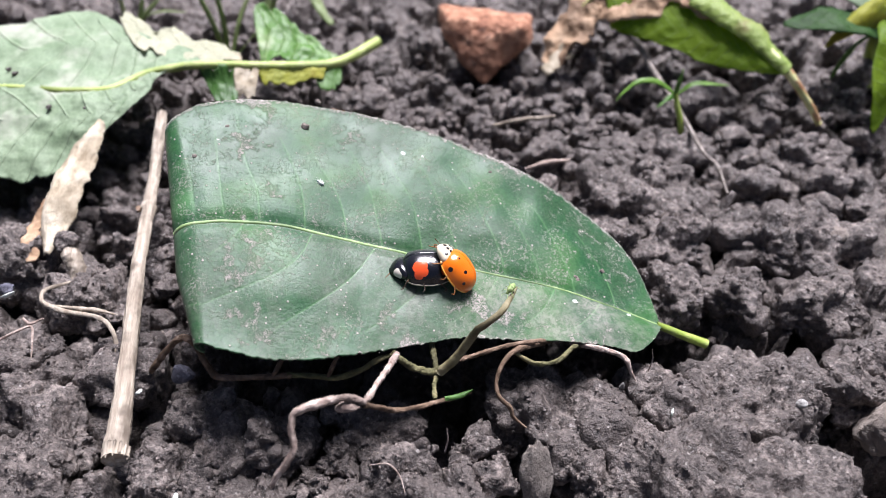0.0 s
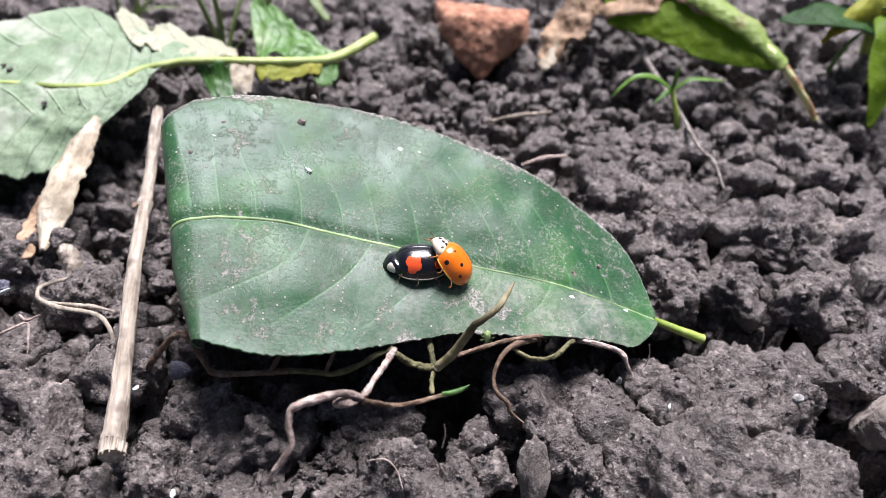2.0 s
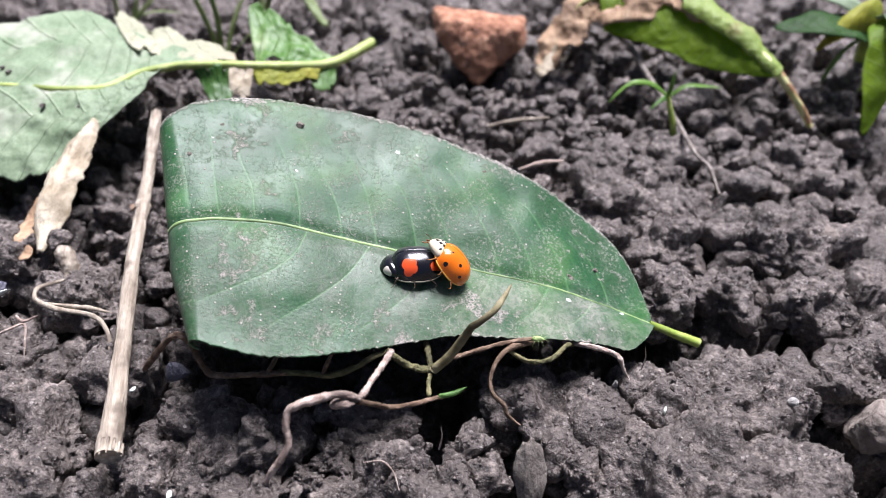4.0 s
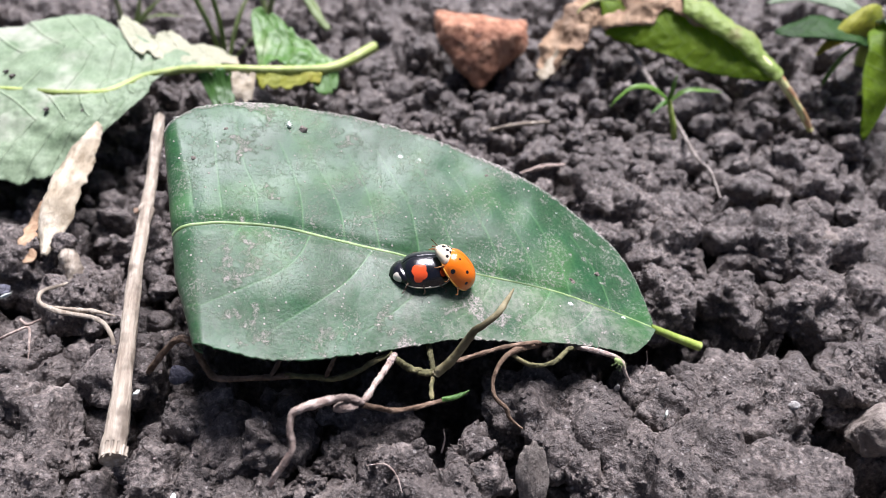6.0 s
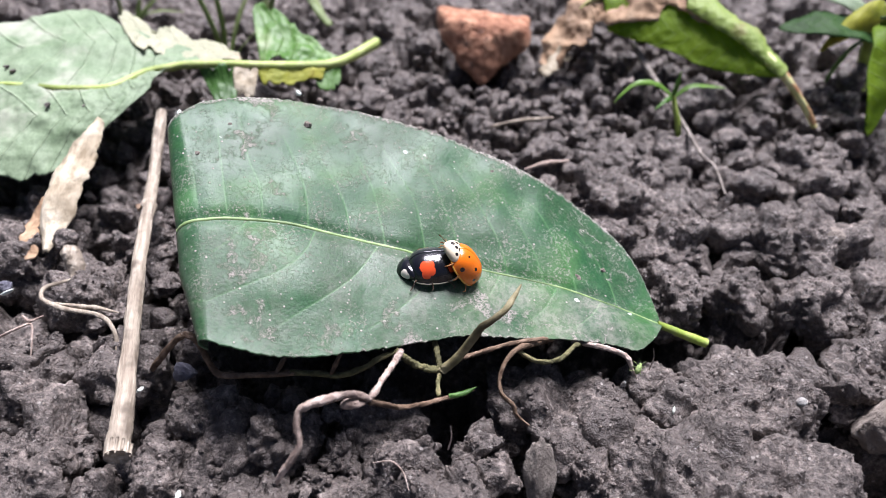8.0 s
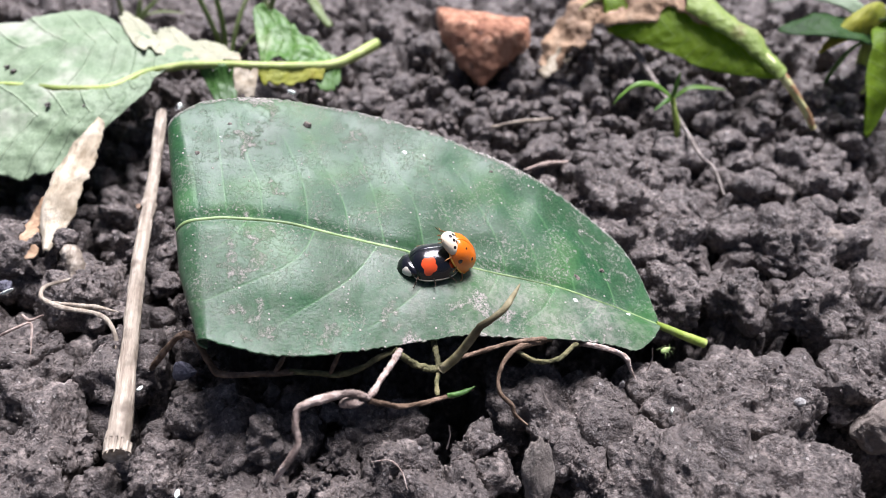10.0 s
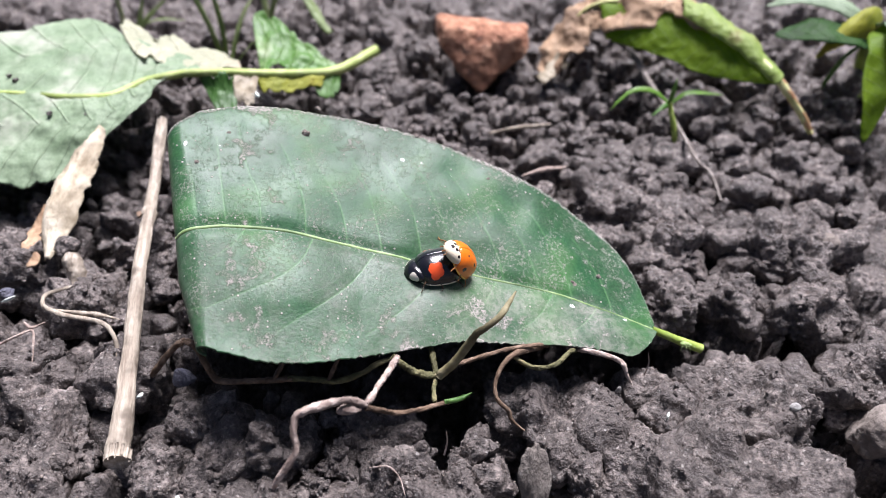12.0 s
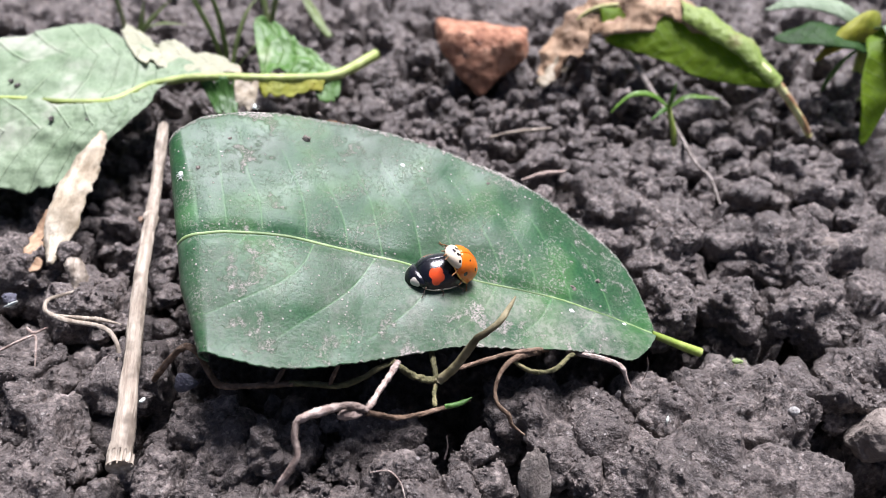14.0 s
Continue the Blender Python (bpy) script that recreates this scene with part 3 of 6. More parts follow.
clod(22.1, -15.2, -3.6, 2.1, 1, 1, 20, 193, "rough dark grey-brown clod of moist soil", 4)
clod(24.8, -11.5, -4, 2.4, 0.95, 1.1, 0, 197, "rough dark grey-brown clod of moist soil", 4)
clod(18.8, -17.2, -3.4, 2.3, 0.9, 1.1, 80, 199, "rough dark grey-brown clod of moist soil", 4)
clod(16.5, -13.8, -5, 2.3, 0.95, 1, 40, 211, "rough dark grey-brown clod of moist soil", 4)
clod(14.9, -19.2, -3.2, 2.1, 0.85, 1.2, 10, 223, "rough dark grey-brown clod of moist soil", 4)
clod(51.3, -11.5, -4.5, 4.5, 0.8, 1.15, -12, 227, "clod of dry grey-brown soil beside a deep crack", 5)
clod(-27.5, -17.0, -2.2, 4.1, 0.95, 0.9, 20, 12, "rough upright clod of dark soil")
clod(-18.7, -18.9, -0.8, 3.0, 1.25, 0.95, 10, 233, "rough dark grey-brown clod of moist soil", 5)
clod(-22.9, -18.6, -1.6, 2.1, 0.9, 1, 60, 239, "rough dark grey-brown clod of moist soil", 4)
clod(-25.1, -21.9, -2, 3.0, 0.85, 1.25, 0, 241, "rough dark grey-brown clod of moist soil", 4)
clod(-18.2, -25.9, -1.5, 3.0, 0.85, 1.3, 20, 251, "rough dark grey-brown clod of moist soil", 4)
clod(-14.2, -23.4, -2, 2.2, 0.9, 1, 40, 257, "rough dark grey-brown clod of moist soil", 4)
clod(-42.5, -19.8, -1.5, 4.7, 0.75, 1.15, 15, 17)
clod(-29.8, -22.8, -1.8, 3.8, 0.7, 1.2, -10, 19)
clod(-42.0, -27.0, -1.4, 4.1, 0.7, 1.3, 10, 23)
clod(-33.0, -28.0, -1.6, 3.6, 0.7, 1.4, -20, 27)
clod(-45.0, 0.5, -0.8, 4.6, 0.7, 1.35, -10, 29)
clod(-50.0, -9.0, -0.8, 4.9, 0.75, 1.2, 25, 47)
clod(-37.5, -9.5, -1.2, 3.2, 0.8, 1.2, 5, 53)
clod(-41.5, 11.0, -0.6, 4.6, 0.8, 1.3, 40, 59)
clod(-56.0, 9.0, -1.0, 5.6, 0.7, 1.2, -30, 61)
clod(-47.5, -12.5, -1.4, 3.1, 0.8, 1.2, 70, 67)
# unseen clods added under the leaf; they keep light from behind off the soil
for n, (x, y, z, size) in enumerate(((-25, 7, 3.5, 6.5), (-13, 8, 2.5, 6.5), (-1, 8, 1.2, 6.2), (10, 7, -0.5, 5.6), (19.5, 4, -2.0, 4.6))):
    clod(x, y, z, size, 0.95, 1.1, 40 * n, 120 + n, "rough clod of dark soil added unseen under the leaf to block light")
clod(31.0, 4.5, -3.8, 4.2, 0.85, 1.1, 10, 107)
clod(39.5, 5.0, -3.6, 4.0, 0.85, 1.1, -30, 109)
clod(49.5, 3.5, -4.0, 4.6, 0.8, 1.1, 25, 113)
clod(33.0, 12.5, -1.6, 5.2, 0.7, 1.3, 10, 71)
clod(46.5, 13.5, -2.0, 5.0, 0.7, 1.2, -20, 73)
clod(56.5, -9.0, -3.6, 5.6, 0.7, 1.2, 30, 79)
clod(25.0, 22.5, -0.8, 5.4, 0.75, 1.35, -15, 83)
clod(40.0, 19.0, -1.5, 4.6, 0.7, 1.3, 20, 89)
clod(22.5, 12.0, -1.8, 4.4, 0.8, 1.2, -20, 97)
clod(39.0, 36.0, -2.2, 3.6, 0.8, 1.3, 15, 229, "rough dark grey-brown clod of moist soil", 4)
clod(13.0, 33.0, -1.4, 4.2, 0.7, 1.3, 25, 101)
clod(52.0, 13.0, -1.4, 4.8, 0.7, 1.3, 0, 103)


def scatter_clods():
    """Lumps and crumbs packed over the bed, none into another, the larger ones first."""
    rng = np.random.default_rng(5)
    taken = [(o.location.x / MM, o.location.y / MM, 0.5 * max(o.dimensions.x, o.dimensions.y) / MM * 0.8) for o in bpy.data.objects if o.name.startswith("soil_clod")]
    for low, high, wanted, far, sink in ((3.2, 4.8, 90, 88, 0.0), (2.2, 3.2, 150, 88, 0.0), (1.3, 2.1, 170, 74, 0.4), (2.0, 3.4, 190, 80, 3.0)):
        made = tries = 0
        if sink > 2:
            taken = []
        lost = []
        while made < wanted and tries < 9000:
            tries += 1
            y = rng.uniform(-31, far)
            x = rng.uniform(-1, 1) * (52 + 0.5 * max(0, y))
            r = rng.uniform(low, high)
            if y > 22 and x < 34:
                r *= 0.68
            if -30 < x < 28 and -8 < y < 14 or abs(x - 8) < 11 and abs(y - 65) < 9 or -12 < x < 22 and y < -8 or 43 < x < 62 and y < -12 or bed(x, y) < -5.5:
                continue
            if x < -12 and y < -8 and r > 1.7 and sink < 2:
                continue
            if any((x - a) ** 2 + (y - b) ** 2 < (0.88 * (r + c)) ** 2 for a, b, c in taken):
                continue
            taken.append((x, y, r))
            z = 0.25 * bed(x, y) - 2.0 + 0.25 * r - sink + rng.normal(0, 0.6)
            if sink > 2:
                v, f = lump_verts(3, 700 + made % 9, cuts=4, rough=0.3, fine=0.07, knob=0.18, grains=20)
                lost.append((v @ np.array(Euler(rng.uniform(-3, 3, 3)).to_matrix()) * r + (x, y, z), f + len(v) * made))
                made += 1
                continue
            at = pose(x * MM, y * MM, z * MM, *rng.uniform(-180, 180, 3)) @ Matrix.Diagonal((r, r * rng.uniform(0.7, 1), r * rng.uniform(0.7, 1), 1))
            if r > 2.1:
                thing("soil_clod", "rough clod of dark moist soil", "soil clod", "soil clods", at, CLOD_MESHES[made % 12])
            else:
                thing("soil_crumb", "small crumb of dark moist soil", "soil crumb", "small soil crumbs", at, CRUMB_MESHES[made % 10])
            made += 1
        if lost:
            me = mesh_of("buried_crumbs", np.vstack([v for v, f in lost]), np.vstack([f for v, f in lost]), SOIL)
            tagged(new("buried_crumbs", me), "dark soil crumbs deep between the clods", "soil", kind="stuff")


scatter_clods()


def loose_grit(name, label, count, low, high, mat, seed, near=False):
    """Fine crumbs strewn over the bed, too many to count, in one mesh; each rests on the sheet below it."""
    rng = np.random.default_rng(seed)
    me = ground.data
    co = np.empty(len(me.vertices) * 3, np.float32)
    me.vertices.foreach_get("co", co)
    height = co.reshape(len(GX), len(GY), 3)[:, :, 2] / MM
    vs, fs, k = [], [], 0
    shapes = [lump_verts(2, 300 + seed * 10 + n, cuts=4, rough=0.25, fine=0.1) for n in range(6)]
    for n in range(count):
        y = rng.uniform(-31, 28 if near else 75)
        x = rng.uniform(-1, 1) * (50 + 0.45 * max(0, y))
        i, j = np.searchsorted(GX, x), np.searchsorted(GY, y)
        r = low * (high / low) ** rng.uniform() ** 2
        v, f = shapes[n % 6]
        turn = np.array(Euler(rng.uniform(-3, 3, 3)).to_matrix())
        v = (v * rng.uniform(0.6, 1.1, 3)) @ turn * r + (x, y, height[i, j] + 0.35 * r)
        vs.append(v), fs.append(f + k)
        k += len(v)
    return tagged(new(name, mesh_of(name, np.vstack(vs), np.vstack(fs), mat)), label, "grit", kind="stuff")


loose_grit("soil_grit", "fine crumbs of dark soil strewn over the bed", 3500, 0.25, 1.1, SOIL, 1)
loose_grit("white_grit", "tiny white mineral grains on the soil", 130, 0.1, 0.34, QUARTZ, 2)


def stuck_grit(name, label, mat, dense, low, high, seed):
    """Grains and tiny crumbs that stick to the clods near the leaf, in one mesh."""
    rng = np.random.default_rng(seed)
    shapes = [lump_verts(2, 640 + n, cuts=4, rough=0.3, fine=0.1) for n in range(6)]
    vs, fs, k = [], [], 0
    for p in NEAR_CLODS:
        top = np.flatnonzero(p[:, 2] > p[:, 2].min() + 0.6 * np.ptp(p[:, 2]))
        reach = np.ptp(p[:, 0])
        for i in rng.choice(top, min(len(top), int(dense * reach**1.35)), replace=False):
            r = low * (high / low) ** rng.uniform() ** 2.2
            v, f = shapes[i % 6]
            turn = np.array(Euler(rng.uniform(-3, 3, 3)).to_matrix())
            vs.append((v * rng.uniform(0.6, 1.1, 3)) @ turn * r + p[i])
            fs.append(f + k)
            k += len(v)
    return tagged(new(name, mesh_of(name, np.vstack(vs), np.vstack(fs), mat)), label, "grit", kind="stuff")


def clod_points(ob):
    co = np.empty(len(ob.data.vertices) * 3, np.float32)
    ob.data.vertices.foreach_get("co", co)
    m = np.array(ob.matrix_basis)
    return (co.reshape(-1, 3) @ m[:3, :3].T + m[:3, 3]) / MM


NEAR_CLODS = [clod_points(o) for o in bpy.data.objects if o.name.startswith("soil_clod") and -0.034 < o.location.y < 0.012]
NEAR_TOPS = np.vstack(NEAR_CLODS)


def clod_top(x, y, otherwise=0.0):
    """Height of the clods at x, y, in millimetres."""
    near = NEAR_TOPS[np.hypot(NEAR_TOPS[:, 0] - x, NEAR_TOPS[:, 1] - y) < 0.45]
    return float(near[:, 2].max()) if len(near) else otherwise


stuck_grit("stuck_grit", "tiny soil crumbs sticking to the clods", SOIL, 3.5, 0.1, 0.45, 77)
stuck_grit("pale_grit", "tiny pale grains sticking to the clods", PEBBLE, 1.6, 0.05, 0.2, 78)

# ---- the green leaf: a tilted sheet, its end rolled under ----
LEAF = Matrix(((0.967823, 0.070163, 0.241654, 0.0), (0.0, 0.960340, -0.278832, 0.0), (-0.251634, 0.269860, 0.929439, 0.010), (0, 0, 0, 1)))
LEAF_TOP = [(27.4, -5.0), (26.4, -0.8), (24.4, 3.3), (21.6, 6.5), (16.4, 9.6), (10.9, 11.9), (3.9, 14.0), (-4.6, 15.8), (-11.3, 16.4), (-17.8, 16.0), (-21.9, 15.7), (-27.1, 14.3), (-31.1, 12.1), (-33.0, 9.7)]
LEAF_LOW = [(27.3, -5.8), (25.6, -8.0), (23.4, -9.8), (20.1, -9.8), (16.0, -10.0), (11.7, -10.6), (7.1, -11.1), (1.9, -12.2), (-4.9, -14.6), (-9.0, -16.1), (-13.7, -17.4), (-17.9, -18.0), (-23.5, -17.7)]
LEAF_MID = [(27.6, -5.3), (23.9, -4.7), (18.9, -3.9), (11.7, -3.1), (4.6, -2.8), (-5.5, -2.3), (-12.2, -2.1), (-18.7, -2.1), (-24.7, -2.9), (-27.5, -3.8)]
# caked dirt on the leaf: place and reach
CAKE = [(-23.8, 13.0, 1.8), (-25.4, 7.6, 2.4), (-12.8, 12.2, 1.8), (-21.1, 2.8, 1.6), (-21.9, -7.5, 1.8), (-20.2, -15.0, 2.6), (1.0, -8.7, 1.7), (15.4, -1.2, 1.6), (-5.1, -11.9, 2.2), (4.2, -9.2, 1.4), (8, 12, 1.6), (20.1, 5.3, 1.6), (-13.4, -14.3, 1.6), (-22.6, -4.0, 1.8), (6.5, -9.0, 2.0), (11, -8.6, 1.8), (16, -8.2, 1.7), (20.5, -7.6, 1.2), (21.5, 0.5, 1.2)]
ROLL = 2.4


def leaf_line(points, n):
    line, s = smooth_line(np.c_[np.array(points), np.zeros(len(points))], 400)
    far = np.r_[0, np.cumsum(np.linalg.norm(np.diff(line, axis=0), axis=1))]
    at = np.linspace(0, far[-1], n)
    return np.c_[np.interp(at, far, line[:, 0]), np.interp(at, far, line[:, 1])]


def rib(a):
    return np.interp(a, [p[0] for p in LEAF_MID[::-1]], [p[1] for p in LEAF_MID[::-1]])


# side veins, from the midrib outwards, on the leaf's own plane
SIDE_VEINS = [[(-28.0, -3.0), (-29.4, 1.2), (-30.6, 4.0)], [(-25.1, -2.2), (-26.2, 1.2), (-27.6, 5.6), (-28.6, 9.0)], [(-21.3, -1.7), (-22.4, 2.0), (-24.1, 4.9), (-25.7, 8.7), (-26.6, 12.0)],
              [(-16.3, -1.6), (-17.3, 2.4), (-18.9, 6.0), (-21.2, 9.8)], [(-11.5, -1.8), (-12.3, 1.2), (-13.7, 4.1), (-16.2, 7.4), (-18.2, 10.8)], [(-7.3, -2.1), (-9.0, 3.4), (-10.3, 6.4), (-12.6, 10.2)],
              [(-2.6, -2.3), (-3.0, -0.3), (-4.5, 4.4), (-6.9, 8.1), (-9.4, 12.0)], [(2.1, -2.4), (1.3, -0.3), (-0.3, 3.3), (-2.6, 7.8), (-4.6, 11.0)], [(7.6, -2.8), (6.3, 0.8), (4.0, 5.0), (2.2, 7.7), (-0.4, 11.2)],
              [(12.0, -3.0), (10.6, 0.6), (8.4, 4.4), (6.2, 7.6)], [(16.1, -3.4), (14.9, 0.0), (12.8, 4.1), (10.6, 7.3), (8.5, 8.5)], [(21.4, -4.1), (20.5, -0.6), (18.7, 2.2), (16.4, 5.4)],
              [(-22.4, -1.9), (-23.6, -5.0), (-25.5, -7.5)], [(-15.3, -1.8), (-16.2, -5.7), (-18.6, -8.7), (-23.3, -12.1), (-25.0, -13.5)], [(-8.0, -2.2), (-10.0, -6.5), (-12.1, -9.4), (-15.4, -12.7), (-17.2, -14.6)],
              [(-0.8, -2.5), (-2.4, -6.7), (-4.9, -10.0), (-8.0, -13.2)], [(6.7, -2.8), (4.6, -7.2), (1.3, -10.4)], [(13.7, -3.1), (11.7, -6.9), (9.2, -9.3)], [(19.5, -3.9), (17.6, -6.6), (15.4, -8.6)]]


def off_veins(a, b):
    """Distance from each point of the leaf to the nearest side vein, and that vein's width there, in millimetres."""
    p = np.stack([np.ravel(a), np.ravel(b)], 1).astype(float)
    best, width = np.full(len(p), 99.0), np.zeros(len(p))
    for vein in SIDE_VEINS:
        line, s = smooth_line(np.c_[np.array(vein), np.zeros(len(vein))], 12)
        for k in range(11):
            u, w = line[k, :2], line[k + 1, :2] - line[k, :2]
            t = np.clip(((p - u) @ w) / (w @ w), 0, 1)
            d = np.linalg.norm(p - u - t[:, None] * w, axis=1)
            nearer = d < best
            best = np.where(nearer, d, best)
            width = np.where(nearer, 1.0 - 0.75 * (k + t) / 11, width)
    return best.reshape(np.shape(a)), width.reshape(np.shape(a))


def leaf_vein(a, b):
    """How near a point of the leaf lies to a side vein: 1 on it, 0 off it."""
    d, width = off_veins(a, b)
    return np.exp(-((d / 0.11) ** 2)) * (0.2 + 0.75 * width) * np.clip(np.abs(b - rib(a)) / 0.4, 0, 1)


# broad hollows and swellings of the blade: place, height, reach
DENTS = [(-27.0, 11.0, -0.4, 4.5), (-9.8, 2.0, -0.24, 2.6), (-19.0, 5.0, 0.15, 4.0), (-24.0, -9.0, 0.15, 4.0), (-5.0, 8.0, 0.3, 4.0), (-14.0, -8.0, 0.3, 4.5), (13.0, 1.0, 0.35, 4.0), (24.0, -6.5, 0.5, 5.5), (9.0, 7.5, -0.3, 3.0), (20.0, 2.0, -0.25, 3.0), (12.0, -7.5, 0.45, 4.0), (8.0, 1.5, 0.25, 3.5), (3.0, -8.0, 0.3, 4.0)]


def leaf_height(a, b):
    """The blade's height over its plane: arched, drooping towards its far edge and its tip, quilted between the veins."""
    a, b = np.asarray(a, float), np.asarray(b, float)
    side = b - rib(a)
    d = np.abs(side)
    z = 1.3 - 0.6 * (a / 28.0) ** 2 + 0.055 * np.clip(-9 - a, 0, 30) - np.where(side > 0, 0.25, -0.8) * np.clip((d - 5) / 12, 0, 2) ** 2 + 0.35 * (1 - np.exp(-((d / 1.0) ** 2)))
    z = z - 1.3 * np.clip((a - 8) / 18, 0, 1) ** 1.6 * np.clip((side + 3) / 5, 0, 1)
    off, width = off_veins(a, b)
    z = z - 0.07 * width * np.exp(-((off / 0.9) ** 2)) * np.clip(d / 1.5, 0, 1)
    for x, y, h, r in DENTS:
        z = z + h * np.exp(-((a - x) ** 2 + (b - y) ** 2) / r**2)
    p = np.c_[np.ravel(a), np.ravel(b), 0 * np.ravel(a)]
    return z + np.reshape(0.36 * fbm(p / 9.0, 2) + 0.03 * fbm(p / 3.0 + 5, 2), np.shape(a))


def leaf_world(a, b, h=0.0):
    """A place on the leaf in metres, h millimetres above its skin."""
    z = float(leaf_height(np.array([float(a)]), np.array([float(b)]))[0])
    return LEAF @ Vector((a * MM, b * MM, (z + h) * MM))


def build_leaf():
    nu, nv, nr = 460, 230, 50
    top, mid, low = leaf_line(LEAF_TOP, nu), leaf_line(LEAF_MID, nu), leaf_line(LEAF_LOW, nu)
    jag = fbm(np.c_[np.arange(nu) * 0.22, np.zeros(nu), np.zeros(nu)], 3)
    saw = 0.10 * np.abs((np.arange(nu) * 0.16) % 1 - 0.5)
    top[:, 1] += 0.12 * jag + saw
    low[:, 1] -= 0.10 * jag[::-1] + saw
    half = nv // 2
    v = np.linspace(0, 1, half + 1)[None, :, None]
    lower = low[:, None] * (1 - v) + mid[:, None] * v
    w = np.linspace(0, 1, nv - half)[None, 1:, None]
    upper = mid[:, None] * (1 - w) + top[:, None] * w
    ab = np.concatenate([lower, upper], 1)
    nvv = ab.shape[1]
    a, b = ab[..., 0], ab[..., 1]
    c = leaf_height(a, b)
    pts = np.stack([a, b, c], -1)
    # the end rolls over and under
    turn = np.linspace(0, 1, nr + 1)[1:, None] * radians(175)
    edge, ahead = pts[-1], pts[-1] - pts[-6]
    ahead[:, 2] = 0
    ahead /= np.linalg.norm(ahead, axis=1)[:, None]
    r = ROLL * np.interp(np.linspace(0, 1, nvv), [0, 0.12, 0.3, 0.5, 1], [0.4, 0.6, 0.95, 1.0, 0.7])[None, :]
    roll = edge[None] + ahead[None] * (np.sin(turn) * r)[..., None] + np.array([0, 0, -1.0]) * ((1 - np.cos(turn)) * r)[..., None]
    pts = np.concatenate([pts, roll], 0)
    vein = np.concatenate([leaf_vein(a, b), np.repeat(leaf_vein(a, b)[-1:], nr, 0)], 0)
    normal = np.array([0, 0, 1.0])
    pts = pts - normal * (0.03 * vein)[..., None]
    verts = pts.reshape(-1, 3)
    me = mesh_of("leaf_blade", verts, grid_faces(nu + nr, nvv)[:, ::-1], MAIN_LEAF)
    mark = me.attributes.new("vein", "FLOAT", "POINT")
    mark.data.foreach_set("value", vein.ravel().astype(np.float32))
    cake = 0.72 * np.exp(-((np.linspace(0, 1, nvv)[None, :] - 1) / 0.02) ** 2) + 0.3 * np.exp(-((np.linspace(0, 1, nvv)[None, :]) / 0.02) ** 2) + 0 * pts[..., 0] + 0.28
    flat = pts.reshape(-1, 3) * (1, 1, 0)
    sway = 2.4 * np.c_[fbm(flat / 2.0 + 3, 3), fbm(flat / 2.0 + 71, 3)].reshape(*pts.shape[:2], 2)
    for x, y, r in CAKE:
        cake = cake + 0.66 * np.exp(-((pts[..., 0] + sway[..., 0] - x) ** 2 + (pts[..., 1] + sway[..., 1] - y) ** 2) / (1.1 * r) ** 2)
    dirt = me.attributes.new("cake", "FLOAT", "POINT")
    dirt.data.foreach_set("value", cake.ravel().astype(np.float32))
    # dry film with painted sheen, thickest on the half below the midrib towards the stalk
    below = np.clip(0.5 - (pts[..., 1] - rib(pts[..., 0])) / 1.5, 0, 1)
    stalkward = np.clip((pts[..., 0] + 14) / 26, 0, 1)
    film = (0.02 + below * (0.035 + 0.1 * stalkward)) * np.clip(1 + 0.9 * fbm(flat / 3.0 + 9, 3).reshape(pts.shape[:2]), 0.1, 2)
    dust_sheen = me.attributes.new("film", "FLOAT", "POINT")
    dust_sheen.data.foreach_set("value", film.ravel().astype(np.float32))
    leaf = thing("leaf", "dusty dark green waxy leaf lying tilted on the soil", "leaf", at=LEAF)
    blade = part("blade", me, leaf, "dark green upper side with dust and pale veins")
    shell = blade.modifiers.new("thickness", "SOLIDIFY")
    shell.thickness, shell.offset = 0.00022, 1.0
    line = pts[: nu + 26 : 6, half] + (0, 0, 0.06)
    line[-4:, 0] -= 0.08
    part("midrib", tube_mesh("midrib", line, [0.2, 0.21, 0.22, 0.25, 0.28, 0.27], RIB, steps=220, sides=8, rough=0.05), leaf, "pale yellow-green midrib")
    stalk = [(27.0, -5.1, float(leaf_height(np.array([27.4]), np.array([-5.1]))[0])), (28.8, -5.3, 0.0), (31.2, -5.8, -0.1), (33.9, -6.2, -0.3)]
    part("petiole", tube_mesh("petiole", stalk, [0.42, 0.48, 0.5, 0.56, 0.62], FRESH_STEM, steps=40, sides=12, rough=0.06), leaf, "short bright yellow-green stalk")
    return leaf


RIB = stem_material("pale_midrib", [(0.3, (0.12, 0.2, 0.07)), (0.5, (0.21, 0.31, 0.12)), (0.7, (0.33, 0.42, 0.22))], 600, 0.45, relief=0.00004)
leaf = build_leaf()


